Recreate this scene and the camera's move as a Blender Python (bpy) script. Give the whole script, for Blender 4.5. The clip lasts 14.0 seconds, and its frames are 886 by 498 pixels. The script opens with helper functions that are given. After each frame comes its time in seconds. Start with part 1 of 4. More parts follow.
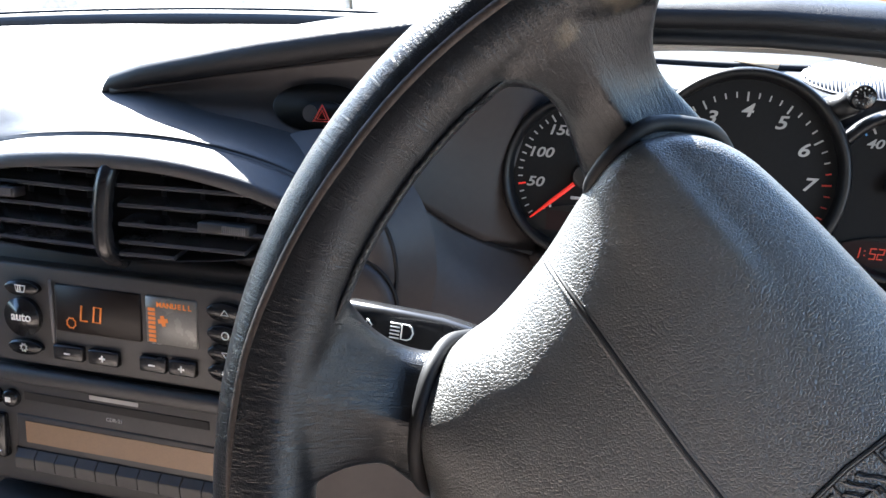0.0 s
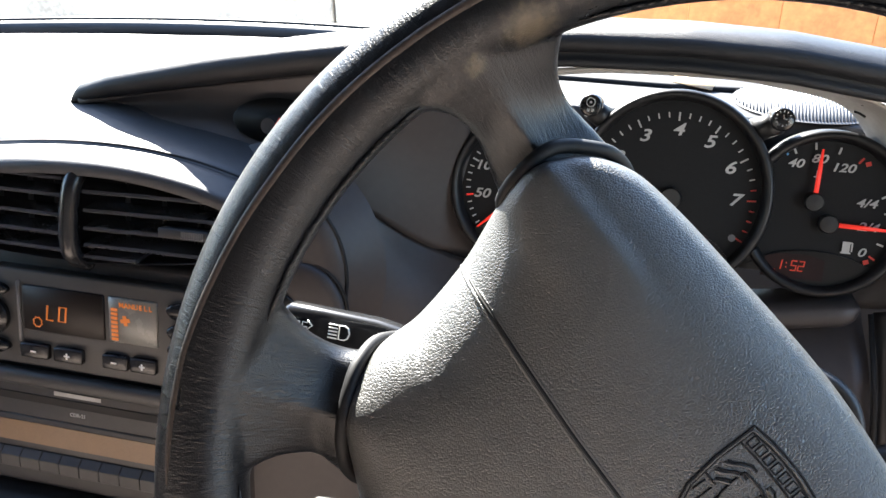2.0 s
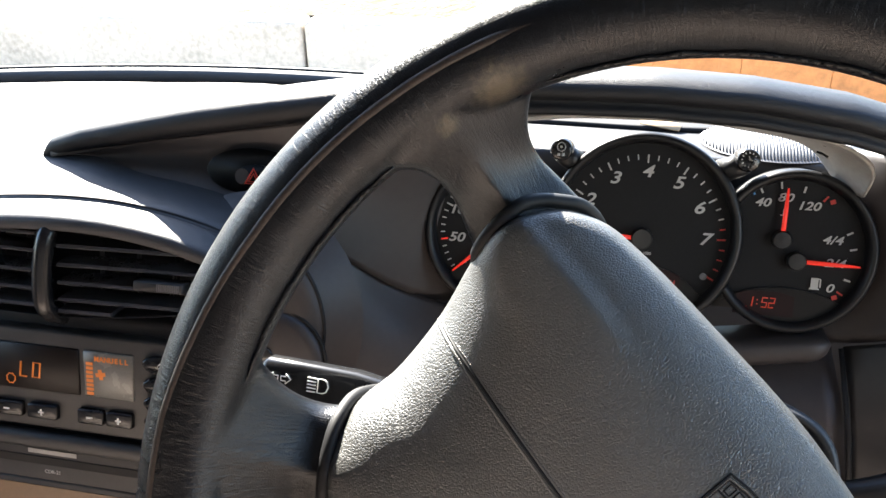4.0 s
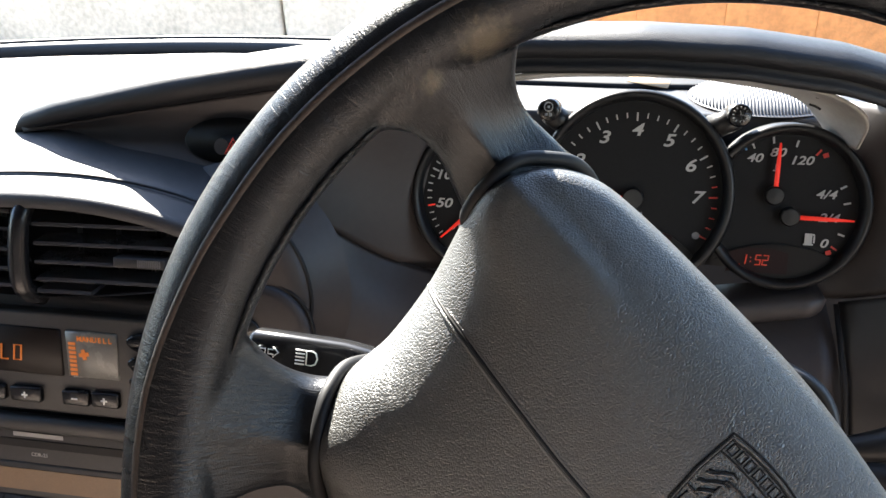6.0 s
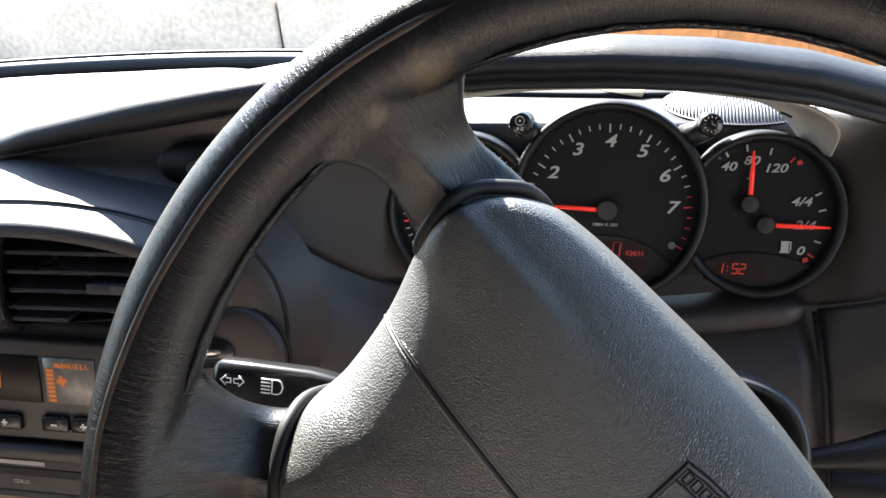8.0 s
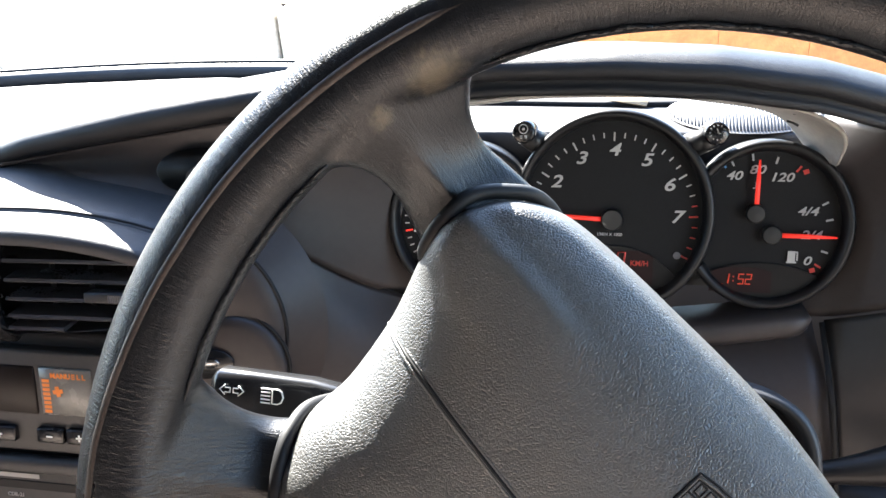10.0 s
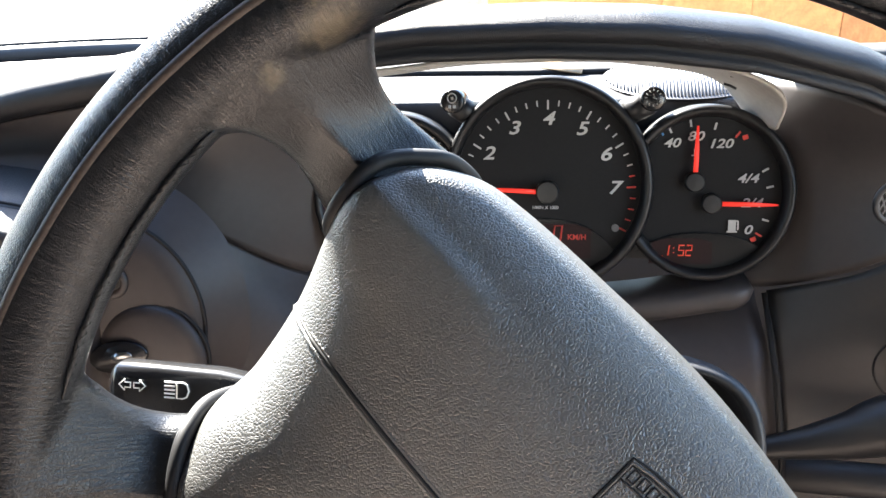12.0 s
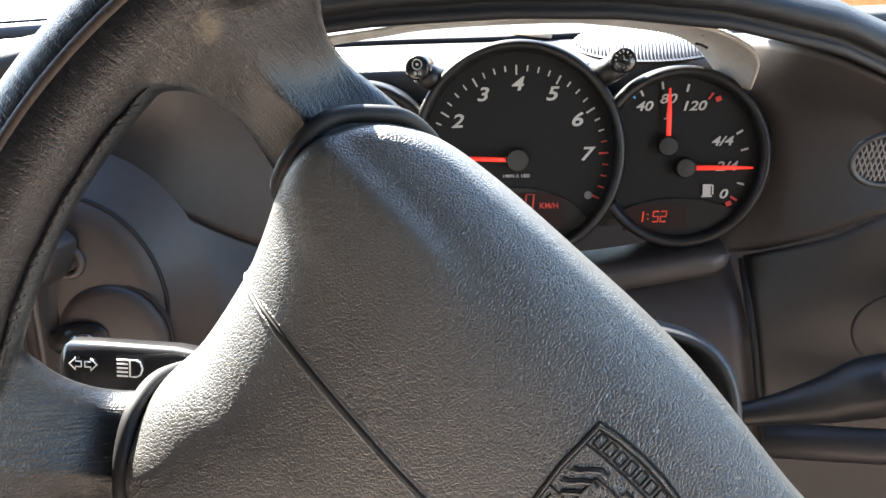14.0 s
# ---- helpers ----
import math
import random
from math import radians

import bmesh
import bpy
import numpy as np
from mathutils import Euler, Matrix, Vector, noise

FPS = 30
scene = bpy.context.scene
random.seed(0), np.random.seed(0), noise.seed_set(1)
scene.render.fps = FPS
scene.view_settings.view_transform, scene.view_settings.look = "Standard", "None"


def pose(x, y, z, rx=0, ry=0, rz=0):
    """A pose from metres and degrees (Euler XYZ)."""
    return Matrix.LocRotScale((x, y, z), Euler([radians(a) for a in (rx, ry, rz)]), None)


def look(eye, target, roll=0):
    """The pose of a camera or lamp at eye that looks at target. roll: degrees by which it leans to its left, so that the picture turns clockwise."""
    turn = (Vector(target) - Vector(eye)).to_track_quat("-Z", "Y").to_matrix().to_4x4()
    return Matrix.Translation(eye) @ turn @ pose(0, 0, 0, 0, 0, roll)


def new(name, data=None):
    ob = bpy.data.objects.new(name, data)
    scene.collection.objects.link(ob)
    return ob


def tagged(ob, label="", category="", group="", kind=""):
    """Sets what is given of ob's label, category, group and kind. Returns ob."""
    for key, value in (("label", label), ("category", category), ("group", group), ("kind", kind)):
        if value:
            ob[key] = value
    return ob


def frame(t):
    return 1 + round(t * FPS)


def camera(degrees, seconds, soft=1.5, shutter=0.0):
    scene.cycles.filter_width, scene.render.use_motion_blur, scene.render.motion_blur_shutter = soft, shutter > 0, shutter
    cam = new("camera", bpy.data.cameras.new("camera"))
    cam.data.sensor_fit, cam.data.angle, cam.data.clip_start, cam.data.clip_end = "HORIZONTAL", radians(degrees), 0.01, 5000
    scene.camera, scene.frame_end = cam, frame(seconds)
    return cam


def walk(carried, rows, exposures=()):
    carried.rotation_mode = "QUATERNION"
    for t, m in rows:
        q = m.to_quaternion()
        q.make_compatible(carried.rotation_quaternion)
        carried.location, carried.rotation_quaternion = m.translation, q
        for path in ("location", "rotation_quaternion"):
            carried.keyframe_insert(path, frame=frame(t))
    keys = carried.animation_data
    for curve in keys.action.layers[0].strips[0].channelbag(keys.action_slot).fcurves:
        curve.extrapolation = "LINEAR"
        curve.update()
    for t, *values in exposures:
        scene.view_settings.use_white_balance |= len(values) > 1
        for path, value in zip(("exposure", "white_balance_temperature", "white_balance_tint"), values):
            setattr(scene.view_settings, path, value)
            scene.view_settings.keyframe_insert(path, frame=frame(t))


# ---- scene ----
cam = camera(54.6, 14.0)
EXPOSURE = 3.85
PATH = [
    (0, (-0.041, 0.228, 1.022), (-0.522, 1.887, 0.014), -2.3),
    (0.5, (-0.054, 0.208, 1.024), (-0.529, 1.869, 0.016), -1.0),
    (1, (-0.049, 0.21, 1.019), (-0.513, 1.874, 0.012), -0.5),
    (1.5, (-0.056, 0.208, 1.014), (-0.506, 1.862, -0.016), -0.1),
    (2, (-0.013, 0.21, 1.037), (-0.462, 1.884, 0.039), -1.0),
    (2.5, (-0.01, 0.207, 1.045), (-0.438, 1.911, 0.089), -1.0),
    (2.7, (-0.01, 0.213, 1.042), (-0.436, 1.923, 0.097), -1.4),
    (4.8, (-0.015, 0.21, 1.049), (-0.394, 1.936, 0.113), -1.7),
    (5, (-0.012, 0.213, 1.048), (-0.387, 1.939, 0.109), -2.2),
    (5.5, (-0.002, 0.224, 1.047), (-0.375, 1.937, 0.083), -2.9),
    (6, (-0.016, 0.219, 1.039), (-0.381, 1.914, 0.042), -2.7),
    (6.5, (-0.017, 0.217, 1.039), (-0.385, 1.911, 0.043), -2.4),
    (7, (-0.007, 0.222, 1.039), (-0.391, 1.912, 0.041), -3.3),
    (7.5, (-0.007, 0.225, 1.041), (-0.391, 1.912, 0.038), -3.8),
    (7.7, (0.002, 0.229, 1.048), (-0.383, 1.914, 0.043), -4.3),
    (9.8, (-0.01, 0.231, 1.041), (-0.355, 1.945, 0.07), -3.8),
    (10, (-0.002, 0.233, 1.042), (-0.378, 1.939, 0.068), -4.2),
    (10.5, (0.0, 0.24, 1.034), (-0.366, 1.947, 0.059), -4.4),
    (11, (0.004, 0.251, 1.025), (-0.3, 1.968, 0.046), -4.0),
    (11.5, (0.007, 0.256, 1.027), (-0.266, 1.964, 0.022), -3.7),
    (12, (0.007, 0.256, 1.025), (-0.261, 1.959, 0.012), -4.0),
    (12.5, (0.008, 0.258, 1.024), (-0.265, 1.96, 0.01), -4.3),
    (13, (0.007, 0.256, 1.021), (-0.266, 1.954, 0.0), -4.6),
    (13.5, (0.011, 0.26, 1.016), (-0.263, 1.952, -0.016), -5.2),
    (14, (0.014, 0.264, 1.012), (-0.22, 1.952, -0.035), -4.8),
]
walk(cam, [(t, look(eye, target, roll)) for t, eye, target, roll in PATH], [(t, EXPOSURE + e, k, 8) for t, e, k in ((0.0, -0.10, 6000), (0.5, 0.03, 6080), (1.6, -0.05, 6360), (2.0, -0.16, 6460), (2.4, -0.42, 6610), (5.0, -0.30, 6660), (5.5, -0.46, 6660), (7.7, -0.50, 6560), (9.8, 0.06, 6410), (11.0, 0.20, 6460), (14.0, 0.24, 6760))])

# ---- sky and sun ----
SUN_ELEVATION, SUN_AZIMUTH = 34.5, -33.0    # azimuth from straight ahead, minus: to the left
world = bpy.data.worlds.new("sky")
scene.world = world
world.use_nodes = True
wn = world.node_tree.nodes
sky = wn.new("ShaderNodeTexSky")
sky.sky_type, sky.sun_disc = "NISHITA", False
sky.ozone_density, sky.dust_density = 2.5, 0.6
sky.sun_elevation, sky.sun_rotation = radians(SUN_ELEVATION), radians(SUN_AZIMUTH)
world.node_tree.links.new(sky.outputs[0], wn["Background"].inputs[0])
wn["Background"].inputs[1].default_value = 0.08
el, az = radians(SUN_ELEVATION), radians(SUN_AZIMUTH)
to_sun = Vector((math.sin(az) * math.cos(el), math.cos(az) * math.cos(el), math.sin(el)))
sun = new("sun", bpy.data.lights.new("sun", "SUN"))
sun.data.energy, sun.data.angle, sun.data.color = 5.0, radians(0.5), (1.0, 0.95, 0.88)
sun.matrix_world = look(to_sun * 20, (0, 0, 0))


# ---- materials ----
def material(name, colour, rough=0.6, metal=0.0, vary=0.25, scale=40.0, bump=0.0, bump_scale=400.0, cells=False,
             sheen=0.0, coat=0.0, emit=None, emit_strength=0.0, specular=0.5, random_shift=0.0, wrinkle=0.0, wrinkle_scale=160.0, groove=0.18, radial=False, worn_glints=()):
    m = bpy.data.materials.new(name)
    m.use_nodes = True
    nt = m.node_tree
    b = nt.nodes["Principled BSDF"]
    b.inputs["Roughness"].default_value = rough
    b.inputs["Metallic"].default_value = metal
    b.inputs["Specular IOR Level"].default_value = specular
    b.inputs["Coat Weight"].default_value = coat
    b.inputs["Coat Roughness"].default_value = 0.08
    b.inputs["Sheen Weight"].default_value = sheen
    b.inputs["Base Color"].default_value = (*colour, 1)
    if emit:
        b.inputs["Emission Color"].default_value = (*emit, 1)
        b.inputs["Emission Strength"].default_value = emit_strength
    co = nt.nodes.new("ShaderNodeTexCoord")
    if vary:
        n1 = nt.nodes.new("ShaderNodeTexNoise")
        n1.inputs["Scale"].default_value, n1.inputs["Detail"].default_value = scale, 6.0
        nt.links.new(co.outputs["Object"], n1.inputs["Vector"])
        n2 = nt.nodes.new("ShaderNodeTexNoise")
        n2.inputs["Scale"].default_value, n2.inputs["Detail"].default_value = scale * 14, 3.0
        nt.links.new(co.outputs["Object"], n2.inputs["Vector"])
        add = nt.nodes.new("ShaderNodeMath")
        add.operation = "ADD"
        nt.links.new(n1.outputs["Fac"], add.inputs[0])
        nt.links.new(n2.outputs["Fac"], add.inputs[1])
        ramp = nt.nodes.new("ShaderNodeMapRange")
        ramp.inputs["From Min"].default_value, ramp.inputs["From Max"].default_value = 0.6, 1.4
        ramp.inputs["To Min"].default_value, ramp.inputs["To Max"].default_value = 1 - vary, 1 + vary
        nt.links.new(add.outputs[0], ramp.inputs["Value"])
        mul = nt.nodes.new("ShaderNodeMix")
        mul.data_type, mul.blend_type = "RGBA", "MULTIPLY"
        mul.inputs["Factor"].default_value = 1.0
        mul.inputs["A"].default_value = (*colour, 1)
        nt.links.new(ramp.outputs[0], mul.inputs["B"])
        out = mul.outputs["Result"]
        if random_shift:
            info = nt.nodes.new("ShaderNodeObjectInfo")
            mr = nt.nodes.new("ShaderNodeMapRange")
            mr.inputs["To Min"].default_value, mr.inputs["To Max"].default_value = 1 - random_shift, 1 + random_shift
            nt.links.new(info.outputs["Random"], mr.inputs["Value"])
            mul2 = nt.nodes.new("ShaderNodeMix")
            mul2.data_type, mul2.blend_type = "RGBA", "MULTIPLY"
            mul2.inputs["Factor"].default_value = 1.0
            nt.links.new(out, mul2.inputs["A"])
            nt.links.new(mr.outputs[0], mul2.inputs["B"])
            out = mul2.outputs["Result"]
        nt.links.new(out, b.inputs["Base Color"])
        rr = nt.nodes.new("ShaderNodeMapRange")
        rr.inputs["To Min"].default_value, rr.inputs["To Max"].default_value = max(rough - 0.1, 0.02), min(rough + 0.1, 1)
        nt.links.new(n1.outputs["Fac"], rr.inputs["Value"])
        nt.links.new(rr.outputs[0], b.inputs["Roughness"])
    for wx, wy, wz, wr in worn_glints:
        # a lighter brown patch of the given radius: rubbed leather with its highlight put into the colour
        far = nt.nodes.new("ShaderNodeVectorMath")
        far.operation = "DISTANCE"
        nt.links.new(co.outputs["Object"], far.inputs[0])
        far.inputs[1].default_value = (wx, wy, wz)
        rag = nt.nodes.new("ShaderNodeMath")
        rag.operation = "MULTIPLY_ADD"
        nt.links.new(n2.outputs["Fac"], rag.inputs[0])
        rag.inputs[1].default_value = wr * 0.9
        nt.links.new(far.outputs["Value"], rag.inputs[2])
        mask = nt.nodes.new("ShaderNodeMapRange")
        mask.interpolation_type = "SMOOTHSTEP"
        mask.inputs["From Min"].default_value, mask.inputs["From Max"].default_value = wr * 1.45, wr * 0.55
        nt.links.new(rag.outputs[0], mask.inputs["Value"])
        wmix = nt.nodes.new("ShaderNodeMix")
        wmix.data_type = "RGBA"
        nt.links.new(mask.outputs[0], wmix.inputs["Factor"])
        nt.links.new(b.inputs["Base Color"].links[0].from_socket, wmix.inputs["A"])
        wmix.inputs["B"].default_value = (0.085, 0.068, 0.045, 1)
        nt.links.new(wmix.outputs["Result"], b.inputs["Base Color"])
    if bump:
        if cells:
            wob = nt.nodes.new("ShaderNodeTexNoise")
            wob.inputs["Scale"].default_value = bump_scale * 0.4
            nt.links.new(co.outputs["Object"], wob.inputs["Vector"])
            mixv = nt.nodes.new("ShaderNodeVectorMath")
            mixv.operation = "MULTIPLY_ADD"
            nt.links.new(wob.outputs["Color"], mixv.inputs[0])
            mixv.inputs[1].default_value = (0.28 / bump_scale,) * 3
            nt.links.new(co.outputs["Object"], mixv.inputs[2])
            tex = nt.nodes.new("ShaderNodeTexVoronoi")
            tex.feature = "DISTANCE_TO_EDGE"
            tex.inputs["Scale"].default_value = bump_scale
            nt.links.new(mixv.outputs[0], tex.inputs["Vector"])
            lim = nt.nodes.new("ShaderNodeMapRange")
            lim.interpolation_type = "SMOOTHSTEP"
            lim.inputs["From Max"].default_value = groove
            nt.links.new(tex.outputs["Distance"], lim.inputs["Value"])
            height = lim.outputs[0]
        else:
            tex = nt.nodes.new("ShaderNodeTexNoise")
            tex.inputs["Scale"].default_value, tex.inputs["Detail"].default_value = bump_scale, 3.0
            nt.links.new(co.outputs["Object"], tex.inputs["Vector"])
            height = tex.outputs["Fac"]
        bp = nt.nodes.new("ShaderNodeBump")
        bp.inputs["Strength"].default_value, bp.inputs["Distance"].default_value = bump, 0.6 / bump_scale
        nt.links.new(height, bp.inputs["Height"])
        if wrinkle:
            wr = nt.nodes.new("ShaderNodeTexNoise")
            wr.inputs["Scale"].default_value, wr.inputs["Detail"].default_value, wr.inputs["Distortion"].default_value = wrinkle_scale, 4.0, 1.5
            if radial:
                # creases that run across the rim: the angle round the wheel counts in full, the radius and depth little
                sep = nt.nodes.new("ShaderNodeSeparateXYZ")
                nt.links.new(co.outputs["Object"], sep.inputs[0])
                ang = nt.nodes.new("ShaderNodeMath")
                ang.operation = "ARCTAN2"
                nt.links.new(sep.outputs["Y"], ang.inputs[0])
                nt.links.new(sep.outputs["X"], ang.inputs[1])
                length = nt.nodes.new("ShaderNodeVectorMath")
                length.operation = "LENGTH"
                nt.links.new(co.outputs["Object"], length.inputs[0])
                comb = nt.nodes.new("ShaderNodeCombineXYZ")
                for socket, source, gain in (("X", ang.outputs[0], 0.1785), ("Y", length.outputs["Value"], 0.16), ("Z", sep.outputs["Z"], 0.16)):
                    mg = nt.nodes.new("ShaderNodeMath")
                    mg.operation = "MULTIPLY"
                    nt.links.new(source, mg.inputs[0])
                    mg.inputs[1].default_value = gain
                    nt.links.new(mg.outputs[0], comb.inputs[socket])
                nt.links.new(comb.outputs[0], wr.inputs["Vector"])
            else:
                nt.links.new(co.outputs["Object"], wr.inputs["Vector"])
            b2 = nt.nodes.new("ShaderNodeBump")
            b2.inputs["Strength"].default_value, b2.inputs["Distance"].default_value = wrinkle, 0.48 / wrinkle_scale
            nt.links.new(wr.outputs["Fac"], b2.inputs["Height"])
            nt.links.new(b2.outputs[0], bp.inputs["Normal"])
        nt.links.new(bp.outputs[0], b.inputs["Normal"])
    return m


LEATHER = material("grained_black_leather", (0.007, 0.0075, 0.009), 0.30, vary=0.3, scale=25, bump=0.20, bump_scale=1050, cells=True, groove=0.22, specular=0.45, wrinkle=0.32, wrinkle_scale=420, radial=True,
                   worn_glints=((-0.155, 0.053, 0.010, 0.013), (-0.1575, 0.0315, 0.008, 0.006)))
BROWN = material("brown_leather", (0.034, 0.023, 0.017), 0.55, vary=0.5, scale=60, bump=0.25, bump_scale=900)
# for cabin surfaces out of view; pale so that they bounce warm light
TRIM = material("warm_trim", (0.36, 0.30, 0.265), 0.8, vary=0.25, scale=20, bump=0.2, bump_scale=300)
PAD_LEATHER = material("airbag_cover_leather", (0.062, 0.0615, 0.0585), 0.40, vary=0.12, scale=20, bump=0.34, bump_scale=900, cells=True, groove=0.20, wrinkle=0.06, wrinkle_scale=260, specular=1.0)
DASH = material("dashboard_vinyl", (0.034, 0.034, 0.037), 0.46, vary=0.18, scale=12, bump=0.2, bump_scale=900, cells=True)
# the dash vinyl again, darkened for the shade on the hood's front
HOOD_SHADED = material("shaded_hood_vinyl", (0.011, 0.011, 0.0125), 0.48, specular=0.4, vary=0.18, scale=12, bump=0.25, bump_scale=900, cells=True)
# right knee panel only: the soft panel with shade put into a darker colour
KNEE_SHADED = material("shaded_knee_vinyl", (0.020, 0.019, 0.0195), 0.5, vary=0.15, scale=15, bump=0.15, bump_scale=1500)
PANEL = material("soft_touch_panel", (0.034, 0.028, 0.027), 0.5, vary=0.15, scale=15, bump=0.15, bump_scale=1500)
DARK = material("dark_plastic", (0.016, 0.016, 0.018), 0.5, vary=0.15, scale=30, bump=0.1, bump_scale=2000)
BLACK = material("deep_black_plastic", (0.006, 0.006, 0.006), 0.4, vary=0.1, specular=0.25)
VOID = material("dark_duct", (0.008, 0.008, 0.010), 0.9, vary=0.1, specular=0.1)
SLAT = material("vent_slat", (0.060, 0.062, 0.070), 0.20, vary=0.1, scale=60)
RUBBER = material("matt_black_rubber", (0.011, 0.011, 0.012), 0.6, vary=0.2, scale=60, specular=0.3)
GLOSS = material("gloss_black_plastic", (0.011, 0.011, 0.012), 0.24, vary=0.1, scale=30, coat=0.12, specular=0.4)
BEZEL = material("black_bezel", (0.008, 0.008, 0.009), 0.42, vary=0.1, scale=40, specular=0.35)
DIAL = material("dial_face_black", (0.0098, 0.0102, 0.0110), 0.65, vary=0.12, scale=40, specular=0.15)
HUB = material("needle_hub", (0.006, 0.006, 0.006), 0.5, vary=0.1)
CHARCOAL = material("charcoal_plastic", (0.036, 0.036, 0.037), 0.5, vary=0.12, scale=30, bump=0.08, bump_scale=2000)
WHITE = material("white_print", (0.38, 0.38, 0.37), 0.6, vary=0.05)
PRINT = material("bright_white_print", (0.80, 0.80, 0.78), 0.5, vary=0.03)
GREYPRINT = material("grey_print", (0.35, 0.35, 0.35), 0.6, vary=0.05)
# red paint given a faint glow of its own
RED = material("red_needle", (0.75, 0.03, 0.02), 0.45, vary=0.05, emit=(1.0, 0.05, 0.03), emit_strength=0.03)
DULL_RED = material("dull_red_print", (0.42, 0.03, 0.02), 0.4, vary=0.1)
BLUE = material("blue_print", (0.1, 0.3, 0.55), 0.5, vary=0.05)
AMBER = material("amber_segments", (0.5, 0.15, 0.02), 0.4, vary=0, emit=(1.0, 0.26, 0.05), emit_strength=0.018)
REDSEG = material("red_segments", (0.5, 0.04, 0.02), 0.4, vary=0, emit=(1.0, 0.10, 0.04), emit_strength=0.02)
LCD_RED = material("lcd_dark_red", (0.014, 0.005, 0.005), 0.6, specular=0.2, vary=0.1)
LCD_GREY = material("lcd_grey", (0.16, 0.16, 0.15), 0.25, vary=0.1, scale=60)
LCD_DARK = material("lcd_dark", (0.012, 0.009, 0.008), 0.42, vary=0.1, specular=0.25)
LCD_AMBER = material("lcd_amber_strip", (0.165, 0.10, 0.052), 0.35, vary=0.12, scale=60)
CHROME = material("worn_chrome", (0.5, 0.5, 0.5), 0.25, metal=1.0, vary=0.1)
GREYTRIM = material("grey_trim", (0.11, 0.11, 0.115), 0.5, vary=0.12, scale=30, bump=0.1, bump_scale=1500)
CONCRETE = material("pale_concrete", (0.52, 0.465, 0.39), 0.9, vary=0.35, scale=3, bump=0.2, bump_scale=60)
PLASTER = material("weathered_plaster", (0.48, 0.48, 0.465), 0.9, vary=0.25, scale=2, bump=0.3, bump_scale=40)
PAVING = material("sunlit_paving", (0.24, 0.235, 0.225), 0.9, vary=0.2, scale=2, bump=0.3, bump_scale=50)
DRYGRASS = material("dry_grass", (0.085, 0.048, 0.019), 0.9, vary=0.75, scale=4, bump=0.6, bump_scale=30)
TIMBER = material("orange_stained_timber", (0.60, 0.235, 0.075), 0.75, vary=0.35, scale=3, bump=0.3, bump_scale=40, random_shift=0.1)
LINING = material("hood_lining_vinyl", (0.34, 0.315, 0.285), 0.6, vary=0.15, scale=20, bump=0.12, bump_scale=1200)
TAG = material("beige_paper", (0.5, 0.36, 0.22), 0.8, vary=0.2, scale=200)
CARPET = material("black_carpet", (0.02, 0.02, 0.02), 0.95, vary=0.3, scale=80)


# ---- builders ----
def mesh_object(name, bm, mat=None, parent=None, label="", smooth=True):
    me = bpy.data.meshes.new(name)
    bmesh.ops.recalc_face_normals(bm, faces=bm.faces)
    bm.to_mesh(me)
    bm.free()
    if smooth:
        for p in me.polygons:
            p.use_smooth = True
    ob = new(name, me)
    if mat:
        me.materials.append(mat)
    if parent:
        ob.parent = parent
    if label:
        tagged(ob, label)
    return ob


def part(name, bm, mat, parent, label="", smooth=True):
    return mesh_object(name, bm, mat, parent, label, smooth)


def thing(name, label, category, group="", m=None, kind=""):
    ob = new(name)
    ob.empty_display_size = 0.02
    if m is not None:
        ob.matrix_world = m
    return tagged(ob, label, category, group, kind)


def grid(rows, closed_u=False, closed_v=False, caps=False):
    """A bmesh from rows of points."""
    bm = bmesh.new()
    vs = [[bm.verts.new(p) for p in r] for r in rows]
    nu, nv = len(rows), len(rows[0])
    for i in range(nu if closed_u else nu - 1):
        for j in range(nv if closed_v else nv - 1):
            a, b, c, d = vs[i][j], vs[(i + 1) % nu][j], vs[(i + 1) % nu][(j + 1) % nv], vs[i][(j + 1) % nv]
            if len({a, b, c, d}) == 4:
                bm.faces.new((a, b, c, d))
    if caps:
        for r in (vs[0], vs[-1]):
            bm.faces.new(r)
    return bm


def spline(points, n, closed=False):
    """n points along a Catmull-Rom curve through the points."""
    P = [Vector(p) for p in points]
    m = len(P)
    out = []
    spans = m if closed else m - 1
    for k in range(n):
        x = k / n * spans if closed else k / (n - 1) * spans
        i = min(int(x), spans - 1)
        t = x - i
        if closed:
            a, b, c, d = P[(i - 1) % m], P[i], P[(i + 1) % m], P[(i + 2) % m]
        else:
            b, c = P[i], P[i + 1]
            a = P[i - 1] if i else b * 2 - c
            d = P[i + 2] if i + 2 < m else c * 2 - b
        out.append(0.5 * (2 * b + (c - a) * t + (2 * a - 5 * b + 4 * c - d) * t * t + (3 * b - a - 3 * c + d) * t ** 3))
    return out


def loft(rows, nu=24, nv=24):
    """A smooth surface through rows of control points."""
    across = [spline(r, nv) for r in rows]
    cols = [spline([r[j] for r in across], nu) for j in range(nv)]
    return grid([[cols[j][i] for j in range(nv)] for i in range(nu)])


def thick(ob, t, offset=-1.0):
    mod = ob.modifiers.new("thickness", "SOLIDIFY")
    mod.thickness, mod.offset = t, offset
    return ob


def rounded(ob, width=0.002, segments=3):
    mod = ob.modifiers.new("rounding", "BEVEL")
    mod.width, mod.segments, mod.limit_method, mod.angle_limit = width, segments, "ANGLE", radians(35)
    return ob


